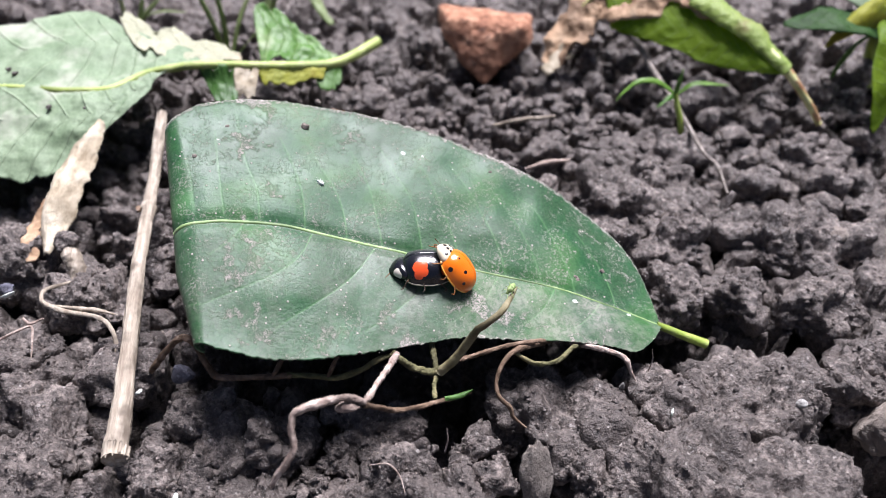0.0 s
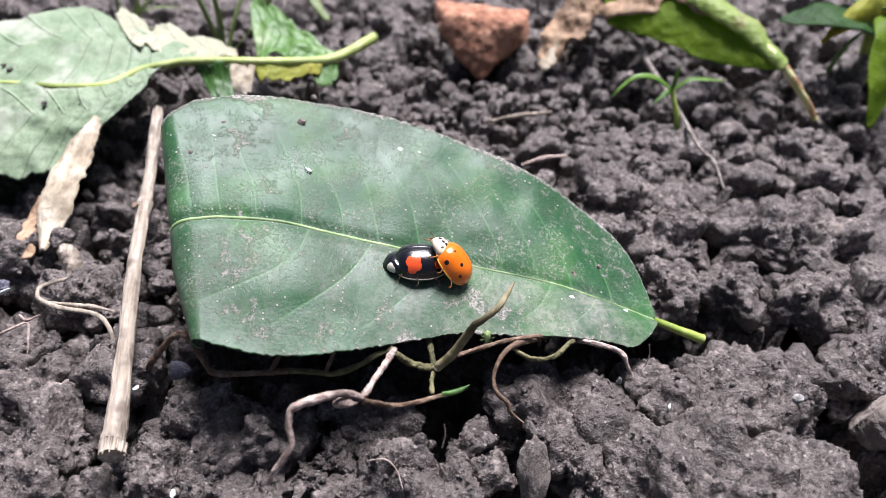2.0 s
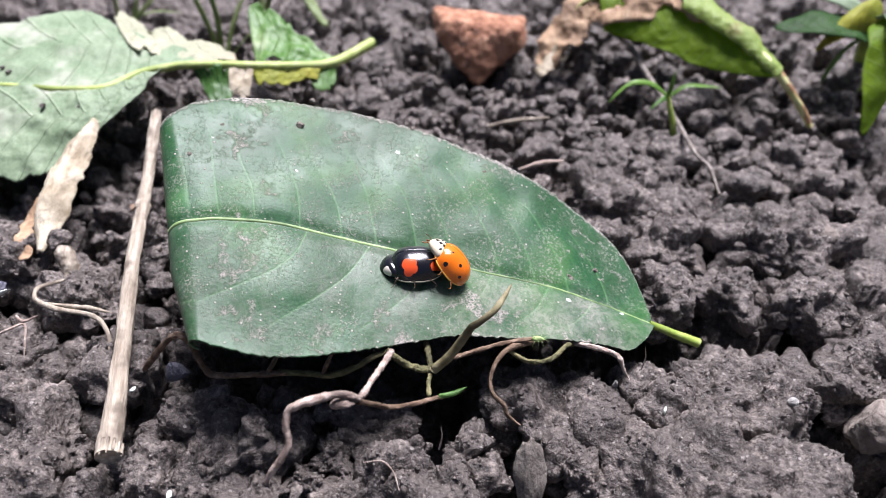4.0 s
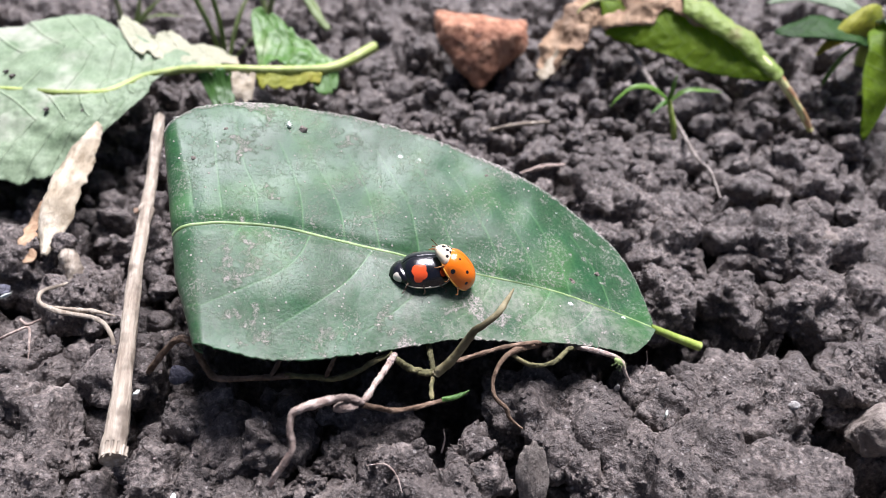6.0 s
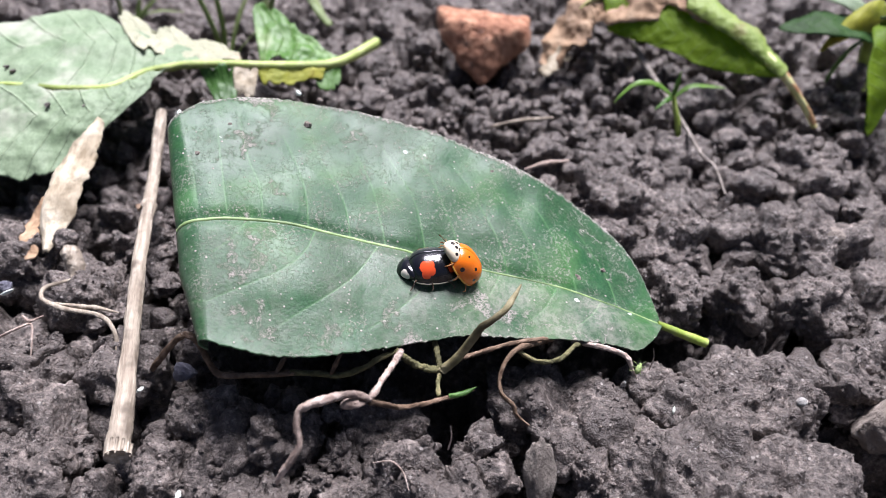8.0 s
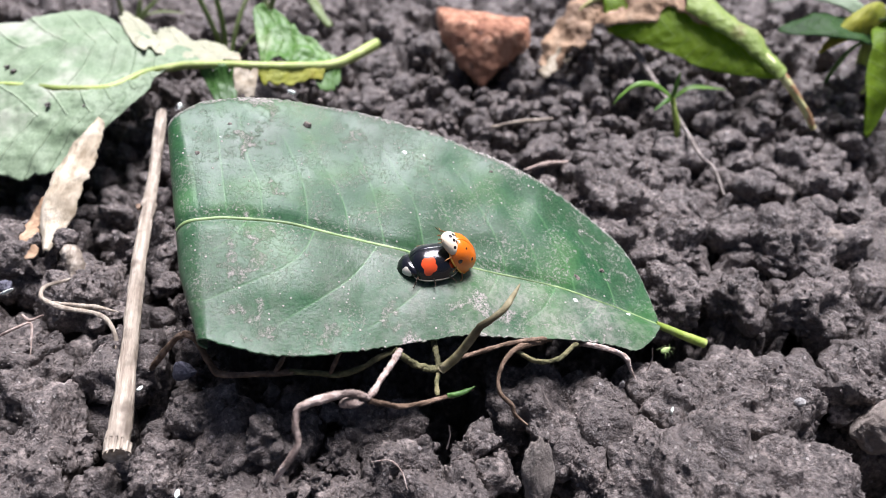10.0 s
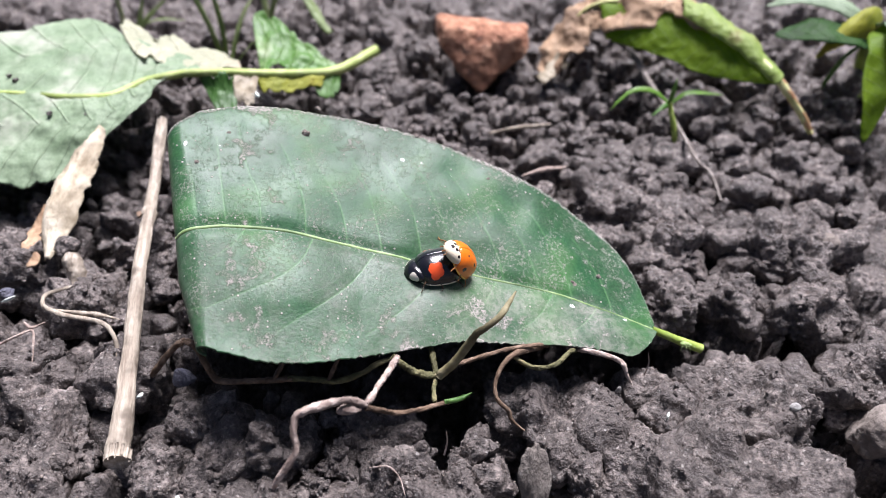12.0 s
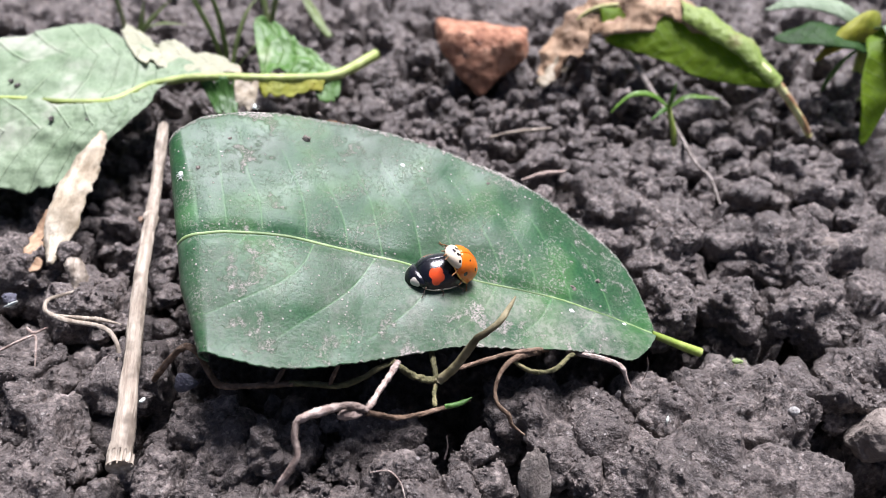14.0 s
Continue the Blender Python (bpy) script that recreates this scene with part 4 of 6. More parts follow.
# ---- the two ladybirds ----
def elytron(side, length, width, height, mat, z0=0.75):
    """One wing case, blunt at the shoulder and tapering behind; also its lower margin and its front edge."""
    phi = np.linspace(-0.5 * np.pi, 0.43 * np.pi, 50)
    t = np.linspace(0.0, 1.0, 34) * radians(100)
    x = length * np.sin(phi)[:, None]
    u = x / length
    w = width * np.where(u > 0, np.maximum(1e-4, 1 - np.abs(u) ** 3.4), np.maximum(1e-4, 1 - np.abs(u) ** 2.1)) ** 0.5
    h = height * np.where(u > 0, np.maximum(1e-4, 1 - np.abs(u / 1.05) ** 3.0), np.maximum(1e-4, 1 - np.abs(u / 1.02) ** 2.3)) ** 0.55
    y = side * (0.01 + w * np.sin(t)[None, :] ** 0.95)
    z = z0 + h * np.cos(t)[None, :] - 0.05 * np.exp(-((y / 0.06) ** 2)) + 0 * x
    flare = np.clip(np.linspace(0, 1, 34) - 0.9, 0, 1) * 10
    y = y + side * 0.08 * flare[None, :]
    grid = np.stack([np.broadcast_to(x, y.shape), y, z], -1)
    f = grid_faces(len(phi), len(t))
    return mesh_of("elytron", grid.reshape(-1, 3), f if side < 0 else f[:, ::-1], mat), grid[:, -1], grid[-1, 4:]


def ball_mesh(name, at, size, mat, level=4):
    v, f = BALLS[level]
    return mesh_of(name, v * np.asarray(size) + np.asarray(at), f, mat)


def leg_mesh(side, root, knee, foot, mat):
    x, y, z = root
    points = [(x, side * y, z), (0.5 * (x + knee[0]), side * 0.5 * (y + knee[1]), 0.5 * (z + knee[2]) + 0.12), (knee[0], side * knee[1], knee[2]),
              (0.6 * knee[0] + 0.4 * foot[0], side * (0.6 * knee[1] + 0.4 * foot[1]), 0.55 * knee[2] + 0.1), (foot[0], side * foot[1], 0.08), (foot[0] + 0.25, side * (foot[1] + 0.28), 0.03)]
    return tube_mesh("leg", points, [0.15, 0.17, 0.11, 0.08, 0.07, 0.06, 0.04], mat, steps=30, sides=8, rough=0.1, seed=x)


def ladybird(label, size, shell, plate, head_mat, leg_mat, rim_mat, reach=1.0, neck=0.0):
    bug = thing("ladybird", label, "ladybird", "pair of ladybirds")
    L, W, H = 2.85 * size, 2.3 * size, 2.1 * size
    for side in (1, -1):
        me, margin, front = elytron(side, L, W, H, shell)
        wing = part("elytron", me, bug, "glossy wing case")
        wing.modifiers.new("thickness", "SOLIDIFY").thickness = 0.00006
        part("rim", tube_mesh("rim", margin[1::4], [0.05, 0.11, 0.12, 0.09], rim_mat, steps=40, sides=6, rough=0.02), wing, "thin pale rim")
        part("front_rim", tube_mesh("front_rim", front[::4], [0.05, 0.06, 0.08], rim_mat, steps=24, sides=6, rough=0.02), wing, "thin pale front rim")
    v, f = BALLS[5]
    p = v * (1.2 * reach, 1.82 * size, 0.95 * size)
    p[:, 1] *= 1 - 0.2 * np.clip(p[:, 0], 0, 2)
    p[:, 0] -= 0.11 * p[:, 1] ** 2
    p[:, 2] -= 0.16 * np.clip(p[:, 0] + 0.2, 0, 2) ** 2
    part("pronotum", mesh_of("pronotum", p + (2.5 * size + neck, 0, 0.98), f, plate), bug, "shield behind the head")
    ahead = 3.3 * size + 0.5 * neck
    head = part("head", ball_mesh("head", (ahead, 0, 0.62), (0.62 * size, 0.8 * size, 0.52 * size), head_mat), bug)
    for side in (1, -1):
        part("eye", ball_mesh("eye", (ahead + 0.2, side * 0.62 * size, 0.78), (0.2, 0.17, 0.2), EYE, 3), head)
        feeler = [(ahead + 0.55, side * 0.5, 0.65), (ahead + 0.8, side * 0.8, 0.5), (ahead + 1.1, side * 1.05, 0.35), (ahead + 1.3, side * 1.15, 0.25)]
        part("antenna", tube_mesh("antenna", feeler, [0.045, 0.035, 0.04, 0.07], LEG_BROWN, steps=20, sides=6), head, "thin amber feeler")
        part("palp", tube_mesh("palp", [(ahead + 0.6, side * 0.25, 0.5), (ahead + 0.8, side * 0.3, 0.3), (ahead + 0.85, side * 0.3, 0.15)], [0.08, 0.07, 0.1], LEG_BROWN, steps=12, sides=6), head)
    part("belly", ball_mesh("belly", (0, 0, 0.72), (2.5 * size, 2.0 * size, 0.55), BELLY), bug, "dark underside")
    for side in (1, -1):
        for x, knee, foot in ((1.7, (2.3, 2.1, 0.6), (2.7, 2.5, 0)), (0.5, (0.6, 2.35, 0.55), (0.5, 2.85, 0)), (-0.9, (-1.2, 2.3, 0.5), (-1.8, 2.75, 0))):
            part("leg", leg_mesh(side, (x, 1.2, 0.55), tuple(size * k for k in knee), tuple(size * k for k in foot), leg_mat), bug)
    return bug


female = ladybird("glossy black ladybird with a red spot on each wing case", 1.06, BLACK_SHELL, BLACK_PLATE, BLACK_HARD, LEG_BLACK, RIM_PALE, 0.98, 0.42)
male = ladybird("orange ladybird with small black spots mounted on the other", 0.88, ORANGE_SHELL, CREAM_PLATE, CREAM_HEAD, LEG_BROWN, RIM_ORANGE, 1.05, 0.2)


def on_leaf(a, b, lift=0.0, heading=0.0, pitch=0.0, roll=0.0):
    """A pose on the leaf: heading in degrees from its long axis, nose-up pitch, and roll."""
    turn = LEAF.to_3x3().to_4x4() @ pose(0, 0, 0, 0, 0, heading) @ pose(0, 0, 0, 0, -pitch, 0) @ pose(0, 0, 0, roll, 0, 0)
    return Matrix.Translation(leaf_world(a, b, lift)) @ turn


# ---- aphids ----
def aphid(label, mat, size):
    bug = thing("aphid", label, "aphid", "tiny aphids")
    v, f = BALLS[3]
    p = v * (0.62, 0.36, 0.32)
    p[:, 1] *= 1 - 0.35 * np.clip(p[:, 0], 0, 1)
    part("body", mesh_of("body", (p + (0, 0, 0.4)) * size, f, mat), bug)
    part("head", ball_mesh("head", np.array((0.6, 0, 0.36)) * size, np.array((0.16, 0.2, 0.16)) * size, mat, 2), bug)
    for side in (1, -1):
        part("antenna", tube_mesh("antenna", np.array([(0.7, side * 0.08, 0.4), (0.95, side * 0.25, 0.5), (1.2, side * 0.42, 0.4)]) * size, [0.03 * size, 0.02 * size], mat, steps=8, sides=5), bug)
        for x, out in ((0.35, 0.3), (0.1, 0.0), (-0.2, -0.35)):
            part("leg", tube_mesh("leg", np.array([(x, side * 0.2, 0.3), (x + out * 0.5, side * 0.5, 0.45), (x + out, side * 0.75, 0.02)]) * size, [0.04 * size, 0.025 * size], mat, steps=10, sides=5), bug)
    return bug


green_aphid = aphid("tiny pale green aphid crawling over stems and leaf", APHID, 1.0)
white_aphid = aphid("tiny whitish aphid crawling up the green leaf", WHITE_APHID, 0.75)
edge_aphid = aphid("tiny whitish aphid at the rolled end of the leaf", WHITE_APHID, 0.75)

# ---- dry straw, roots and twigs round the leaf ----
def straw_stalk():
    stalk = thing("straw_stalk", "bleached dry hollow straw stalk lying on the soil", "dry stalk")
    line = [(-42.3, 31.0, 9.0), (-40.9, 21.0, 7.2), (-39.6, 12.0, 6.0), (-37.9, 2.0, 5.8), (-36.0, -7.0, 5.6), (-34.0, -17.0, 5.2), (-32.5, -25.0, 4.8)]
    part("stem", tube_mesh("stem", line, [0.8, 0.8, 0.8, 0.84, 0.86, 0.92, 0.98, 1.05, 1.3], STRAW, steps=120, sides=36, rough=0.1, grain=0.02), stalk)
    # dark brown core in place of the little shadow within the splayed end
    part("end_shade", tube_mesh("end_shade", [(-32.56, -24.2, 4.82), (-32.49, -24.85, 4.8)], [0.75, 0.8], ROOT, steps=6, sides=20, rough=0.2), stalk, "dark core standing for the small shadow in the splayed end")
    part("node", tube_mesh("node", [(-39.9, 13.2, 6.1), (-39.75, 12.4, 6.05), (-39.6, 11.6, 6.0)], [0.8, 0.98, 0.8], STRAW, steps=16, sides=24, rough=0.2), stalk, "swollen joint")
    part("bud_scar", mesh_of("bud_scar", lump_verts(3, 77)[0] * (0.5, 0.5, 0.4) + (-40.7, 11.6, 6.4), BALLS[3][1], ROOT), stalk)
    for n in range(14):
        a = n / 13 * 2 * math.pi
        x, z = -32.5 + 1.2 * math.cos(a), 4.8 + 1.2 * math.sin(a)
        part("splinter", tube_mesh("splinter", [(x - 0.15, -23.6, z + 0.1), (x, -24.8, z), (x + 0.1 * math.sin(n * 3), -25.0 - 0.35 * math.sin(n * 5.1) - 0.2 * math.sin(n * 2.3), z - 0.05)], [0.17, 0.14 + 0.04 * math.sin(n * 7), 0.05], STRAW, steps=10, sides=5), stalk)
    return stalk


straw_stalk()


TIP_GREEN = stem_material("dark_green_tip", [(0.3, (0.04, 0.1, 0.02)), (0.5, (0.08, 0.18, 0.04)), (0.7, (0.16, 0.28, 0.07))], 700, 0.5, relief=0.00005)


SHOOT = stem_material("olive_brown_shoot", [(0.34, (0.12, 0.1, 0.05)), (0.5, (0.19, 0.165, 0.09)), (0.66, (0.28, 0.245, 0.15))], 500, relief=0.0001)


def root_sprig():
    """The woody runner below the leaf, with its side shoots."""
    sprig = thing("root_sprig", "tangled thin woody roots reaching out below the leaf", "roots")

    def shoot(name, points, radii, mat, label="", **kw):
        return part(name, tube_mesh(name, points, [0.84 * r for r in radii], mat, **{"steps": 90, "sides": 14, "rough": 0.3, **kw}), sprig, label)

    shoot("runner", [(-34.3, -11.8, 0.7), (-32.7, -12.0, 3.0), (-30.9, -12.2, 5.6), (-28.6, -12.6, 8.4), (-26.9, -13.0, 8.5), (-25.9, -13.8, 6.1), (-24.8, -14.4, 4.2), (-21.7, -14.8, 4.5), (-18.5, -14.8, 4.8), (-16.0, -14.9, 5.3)], [0.3, 0.38, 0.42, 0.46, 0.42, 0.4, 0.42, 0.4, 0.38, 0.36], ROOT, "brown bent runner", steps=110)
    shoot("runner", [(-16.9, -14.9, 5.2), (-14.1, -15.1, 5.3), (-11.3, -15.3, 5.3), (-8.4, -15.4, 7.0), (-6.7, -15.2, 8.3), (-5.4, -14.6, 8.3)], [0.36, 0.38, 0.36, 0.36, 0.34, 0.3], GREEN_ROOT, "brown-green end of the runner", steps=60)
    shoot("bent_root", [(-15.9, -29.2, 7.0), (-15.2, -28.9, 8.6), (-14.2, -28.4, 10.0), (-13.5, -27.6, 11.2), (-13.7, -26.4, 12.2), (-13.6, -25.3, 13.0), (-12.5, -24.8, 13.4), (-10.8, -24.2, 13.3), (-9.0, -23.6, 13.1), (-7.3, -23.3, 12.1)], [0.22, 0.32, 0.38, 0.38, 0.36, 0.38, 0.48, 0.5, 0.46, 0.42, 0.4], PALE_ROOT, "pale pinkish bent root", steps=100)
    shoot("riser", [(-7.3, -23.4, 12.1), (-5.7, -19.0, 11.1), (-4.7, -16.6, 10.9)], [0.36, 0.33, 0.36, 0.48], PALE_ROOT, "pale upright shoot")
    shoot("side_shoot", [(-7.4, -23.6, 12.0), (-6.0, -23.1, 10.9), (-4.6, -22.5, 9.6), (-2.4, -21.0, 8.0), (-0.8, -19.8, 7.1), (1.0, -19.2, 7.0), (2.9, -18.7, 7.2)], [0.34, 0.3, 0.28, 0.27, 0.27, 0.25, 0.1], ROOT, "thin rusty side shoot")
    shoot("green_tip", [(0.2, -19.4, 7.06), (1.2, -19.2, 7.1), (2.2, -18.9, 7.25), (3.1, -18.5, 7.5)], [0.3, 0.36, 0.3, 0.05], TIP_GREEN, "green growing tip", steps=20)
    v, f = lump_verts(3, 66, cuts=2, rough=0.15)
    part("bud", mesh_of("bud", v * (1.1, 0.55, 0.5) + (-8.9, -23.9, 12.1), f, PALE_ROOT), sprig, "swollen pale bud")
    shoot("link", [(-5.4, -14.9, 9.0), (-3.2, -15.7, 7.6), (-1.2, -16.0, 7.2), (0.4, -16.0, 8.0)], [0.4, 0.42, 0.45, 0.48], GREEN_ROOT)
    shoot("upright_shoot", [(-0.4, -16.2, 7.3), (1.2, -15.9, 9.2), (2.7, -15.6, 11.9), (3.4, -15.8, 13.6), (4.4, -15.9, 14.8), (5.7, -15.4, 15.9), (6.6, -13.9, 16.0), (7.5, -12.2, 16.1)], [0.58, 0.56, 0.52, 0.52, 0.46, 0.4, 0.4, 0.38, 0.3, 0.12], SHOOT, "olive shoot standing before the leaf", steps=90, rough=0.14)
    shoot("drop", [(-0.8, -19.4, 7.0), (-0.9, -17.8, 6.9), (-0.7, -16.0, 7.1), (-1.0, -14.2, 7.6), (-1.3, -12.0, 7.4)], [0.26, 0.26, 0.3, 0.38, 0.38], GREEN_ROOT)
    shoot("rootlet", [(-12.4, -15.3, 5.4), (-11.6, -14.2, 6.8), (-10.4, -12.6, 8.2)], [0.28, 0.22, 0.2], ROOT, steps=30)
    shoot("rootlet", [(-18.5, -14.8, 4.9), (-17.6, -13.6, 6.0), (-16.2, -12.2, 7.4)], [0.3, 0.26, 0.2], ROOT, steps=30)
    shoot("rootlet", [(0.8, -15.6, 8.2), (3.6, -13.9, 7.4), (7.0, -12.4, 7.1), (10.5, -11.6, 7.0), (12.5, -8.5, 3.0)], [0.3, 0.28, 0.26, 0.24], ROOT)
    shoot("rootlet", [(7.5, -12.6, 6.6), (10.0, -13.6, 5.6), (12.5, -13.2, 5.4), (14.5, -11.4, 5.6), (16.0, -8.8, 2.5)], [0.28, 0.3, 0.3, 0.25], GREEN_ROOT)
    return sprig


root_sprig()


def rootlet(label, points, radii, mat, **kw):
    return thing("rootlet", label, "rootlet", data=tube_mesh("rootlet", points, radii, mat, **{"steps": 70, "sides": 10, "rough": 0.14, **kw}))


GREY_STALK = stem_material("grey_dry_stalk", [(0.36, (0.13, 0.11, 0.095)), (0.5, (0.22, 0.19, 0.165)), (0.64, (0.34, 0.3, 0.27))], 900)
rootlet("thin twisted rusty rootlet hanging onto the soil", [(11.8, -8.8, 3.2), (10.0, -11.6, 6.4), (8.4, -12.6, 6.9), (7.0, -13.8, 7.0), (6.1, -15.0, 6.4), (5.7, -16.4, 5.2), (6.2, -17.4, 4.4), (7.2, -18.0, 3.6), (7.6, -18.7, 2.8), (8.9, -19.6, 2.2)], [0.3, 0.36, 0.36, 0.28, 0.24, 0.2, 0.24, 0.26, 0.2, 0.1], ROOT, rough=0.3)
rootlet("frayed pale rootlet hanging from under the leaf", [(15.0, -8.0, 2.2), (16.4, -10.2, 4.4), (18.2, -10.5, 4.2), (19.8, -10.8, 3.8), (21.0, -11.3, 3.0), (21.5, -11.9, 2.0), (22.2, -12.5, 0.9)], [0.2, 0.26, 0.3, 0.32, 0.3, 0.22, 0.08], PALE_ROOT, rough=0.3)
rootlet("dry curled tendril of dead grass", [(-46.5, 1.4, 3.2), (-47.6, -0.4, 4.2), (-48.2, -2.6, 5.4), (-47.4, -4.6, 5.6), (-45.1, -5.3, 5.0), (-42.2, -5.6, 4.5), (-40.0, -6.2, 4.1), (-38.6, -7.8, 3.2), (-37.9, -10.3, 1.6), (-37.8, -12.0, 0.2)], [0.14, 0.2, 0.24, 0.28, 0.36, 0.3, 0.27, 0.25, 0.24, 0.14], STRAW, rough=0.25)
rootlet("short dry strand of dead grass", [(-46.4, -4.8, 5.3), (-43.6, -5.0, 5.0), (-41.2, -4.9, 4.6), (-38.6, -5.4, 4.3)], [0.14, 0.28, 0.26, 0.06], STRAW, rough=0.25)
rootlet("thin grey root fibre on the soil", [(-55.0, -10.5, 2.6), (-52.0, -8.4, 3.2), (-50.0, -7.4, 3.7), (-48.6, -6.8, 3.8), (-48.1, -8.2, 3.2), (-47.8, -10.4, 2.0)], [0.14, 0.16, 0.16, 0.15, 0.13, 0.07], PALE_ROOT)
rootlet("thin grey root fibre on the soil", [(-50.0, -5.6, 3.9), (-48.8, -6.4, 3.9), (-47.2, -6.0, 4.4)], [0.16, 0.2, 0.1], PALE_ROOT)
rootlet("hair-thin pale fibre on the soil", [(-7.5, -24.2, 2.4), (-5.6, -24.4, 3.0), (-4.4, -25.4, 2.6), (-3.8, -26.8, 1.6)], [0.07, 0.09, 0.05], PALE_ROOT)
rootlet("hair-thin pale fibre on the soil", [(0.2, -22.4, 2.0), (0.5, -22.0, 3.6), (0.4, -21.6, 5.0)], [0.1, 0.08, 0.04], PALE_ROOT)
rootlet("hair-thin upright fibre beside the leaf stalk", [(24.0, -10.8, 0.5), (24.2, -10.6, 2.4), (23.9, -10.4, 4.0)], [0.08, 0.06, 0.04], PALE_ROOT)
rootlet("dry straw fragment on the soil", [(8.4, 39.6, 1.2), (13.0, 40.8, 1.5), (18.9, 42.2, 1.3)], [0.25, 0.4, 0.25], STRAW)
rootlet("flat dry splinter on the soil", [(12.6, 27.3, 1.4), (16.0, 28.4, 1.8), (19.8, 29.4, 1.6)], [0.15, 0.42, 0.2], PALE_ROOT)
rootlet("thin dry stalk lying on the soil", [(35.1, 69.5, 4.4), (36.6, 61.0, 3.8), (37.9, 53.5, 3.0), (39.4, 42.3, 2.8), (40.5, 30.2, 2.6), (41.9, 27.0, 2.3), (42.0, 21.0, 1.6)], [0.7, 0.62, 0.5, 0.4, 0.3, 0.26, 0.2], GREY_STALK)

# the jointed dry stub
stub = thing("dry_stub", "short dry cut stub of a stalk", "dry stalk")
part("stem", tube_mesh("stem", [(-49.0, 6.4, 4.6), (-47.8, 4.6, 3.6), (-46.9, 3.0, 2.2), (-46.5, 1.8, 0.8)], [1.05, 1.15, 1.1, 1.2, 1.1], STRAW, steps=50, sides=16, rough=0.12), stub)
v_, f_ = lump_verts(4, 91, cuts=4, rough=0.2)
part("head", mesh_of("head", v_ * (1.7, 1.5, 1.2) + (-49.0, 6.8, 5.0), f_, SOIL), stub, "knobbly soil-caked end")


# ---- the large pale leaf lying on its face behind ----
PALE_STEM = stem_material("pale_green_rib", [(0.3, (0.24, 0.32, 0.08)), (0.5, (0.36, 0.44, 0.13)), (0.7, (0.48, 0.53, 0.24))], 400, 0.5, relief=0.00006)


DARK_SCRAP = leaf_material("dark_green_scrap", (0.02, 0.08, 0.008), (0.06, 0.17, 0.02), None, 0.5, (0.1, 0.2, 0.05), 6.0, 0.25)
CREAM_SCRAP = leaf_material("bleached_leaf_margin", (0.3, 0.31, 0.2), (0.46, 0.46, 0.33), (0.4, 0.34, 0.24), 0.65, (0.5, 0.5, 0.36), 5.0, 0.2)


def pale_leaf():
    big = thing("pale_leaf", "large torn pale green leaf lying underside up", "leaf")
    mid = [(-92, 35.0, 9.5), (-80, 35.6, 10.2), (-68, 36.2, 10.4), (-58, 35.6, 10.2), (-51.5, 36.0, 10.2), (-47.4, 40.6, 10.2), (-43.5, 42.4, 10.2), (-38.8, 43.6, 10.0)]
    part("blade", patch_mesh("blade", [[(-98, 50, 10.5), (-84, 51.4, 11.6), (-75, 52.7, 12), (-69.6, 55.3, 12.2), (-65.3, 58.8, 12.0), (-61.4, 59.4, 12.0), (-57.9, 57.2, 11.6), (-54.3, 53.4, 11.2), (-49.0, 51.0, 10.6), (-42.0, 48.6, 10.0)], mid], PALE_UNDERSIDE, nu=170, nv=60, wave=0.6, ragged=0.06, seed=3.0, size=6.0), big, "pale green veined underside")
    fold = [(-90, 28.6, 7.6), (-78, 29.2, 8.2), (-66, 29.8, 8.6), (-58, 30.0, 8.8), (-52.6, 30.6, 9.0), (-48.6, 35.0, 9.6), (-45.4, 40.0, 9.9)]
    hem = [(-86, 17.0, 4.4), (-74, 18.2, 4.6), (-64, 19.1, 4.8), (-58, 20.8, 4.6), (-53.6, 25.0, 5.8), (-48.4, 31.8, 8.5), (-45.6, 37.6, 9.4)]
    part("blade", patch_mesh("blade", [mid[:-1], fold, hem], PALE_UNDERSIDE, nu=170, nv=60, wave=0.5, ragged=0.14, seed=43.0, size=4.0), big, "pale lower half bent down to the soil, its edge torn")
    part("midrib", tube_mesh("midrib", [*mid[:-1], (-38.8, 43.4, 10.2), (-30.0, 46.4, 8.4), (-20.2, 50.0, 6.6), (-16.0, 53.6, 6.3), (-11.6, 58.9, 6.4)], [0.4, 0.45, 0.52, 0.6, 0.64, 0.74, 0.9, 0.95], PALE_STEM, steps=130, sides=14, rough=0.08), big, "thick light green midrib and stalk")
    part("scrap", patch_mesh("scrap", [[(-57.5, 59.5, 11.9), (-52.0, 57.4, 11.0), (-47.0, 55.4, 10.2), (-41.0, 53.6, 9.4), (-35.0, 51.0, 8.4)], [(-52.0, 48.5, 11.6), (-47.5, 45.5, 11.0), (-43.5, 44.2, 10.4), (-39.0, 44.4, 9.9), (-33.0, 45.8, 9.1)]], CREAM_SCRAP, nu=60, nv=30, wave=0.5, ragged=0.55, seed=5.0), big, "dry tan strip of torn blade")
    part("scrap", patch_mesh("scrap", [[(-33.5, 60.0, 12.5), (-30.5, 60.5, 12.2), (-24.5, 56.6, 9.4), (-18.0, 52.0, 6.8)], [(-32.6, 56.0, 10.8), (-28.4, 55.2, 9.5), (-24.0, 52.8, 8.0), (-18.8, 51.2, 6.5)], [(-30.8, 48.8, 8.3), (-27.5, 48.4, 8.0), (-23.5, 49.2, 7.3), (-18.6, 50.6, 6.4)]], SCRAP_GREEN, nu=50, nv=30, wave=0.6, ragged=0.25, seed=7.0), big, "upright green scrap of blade")
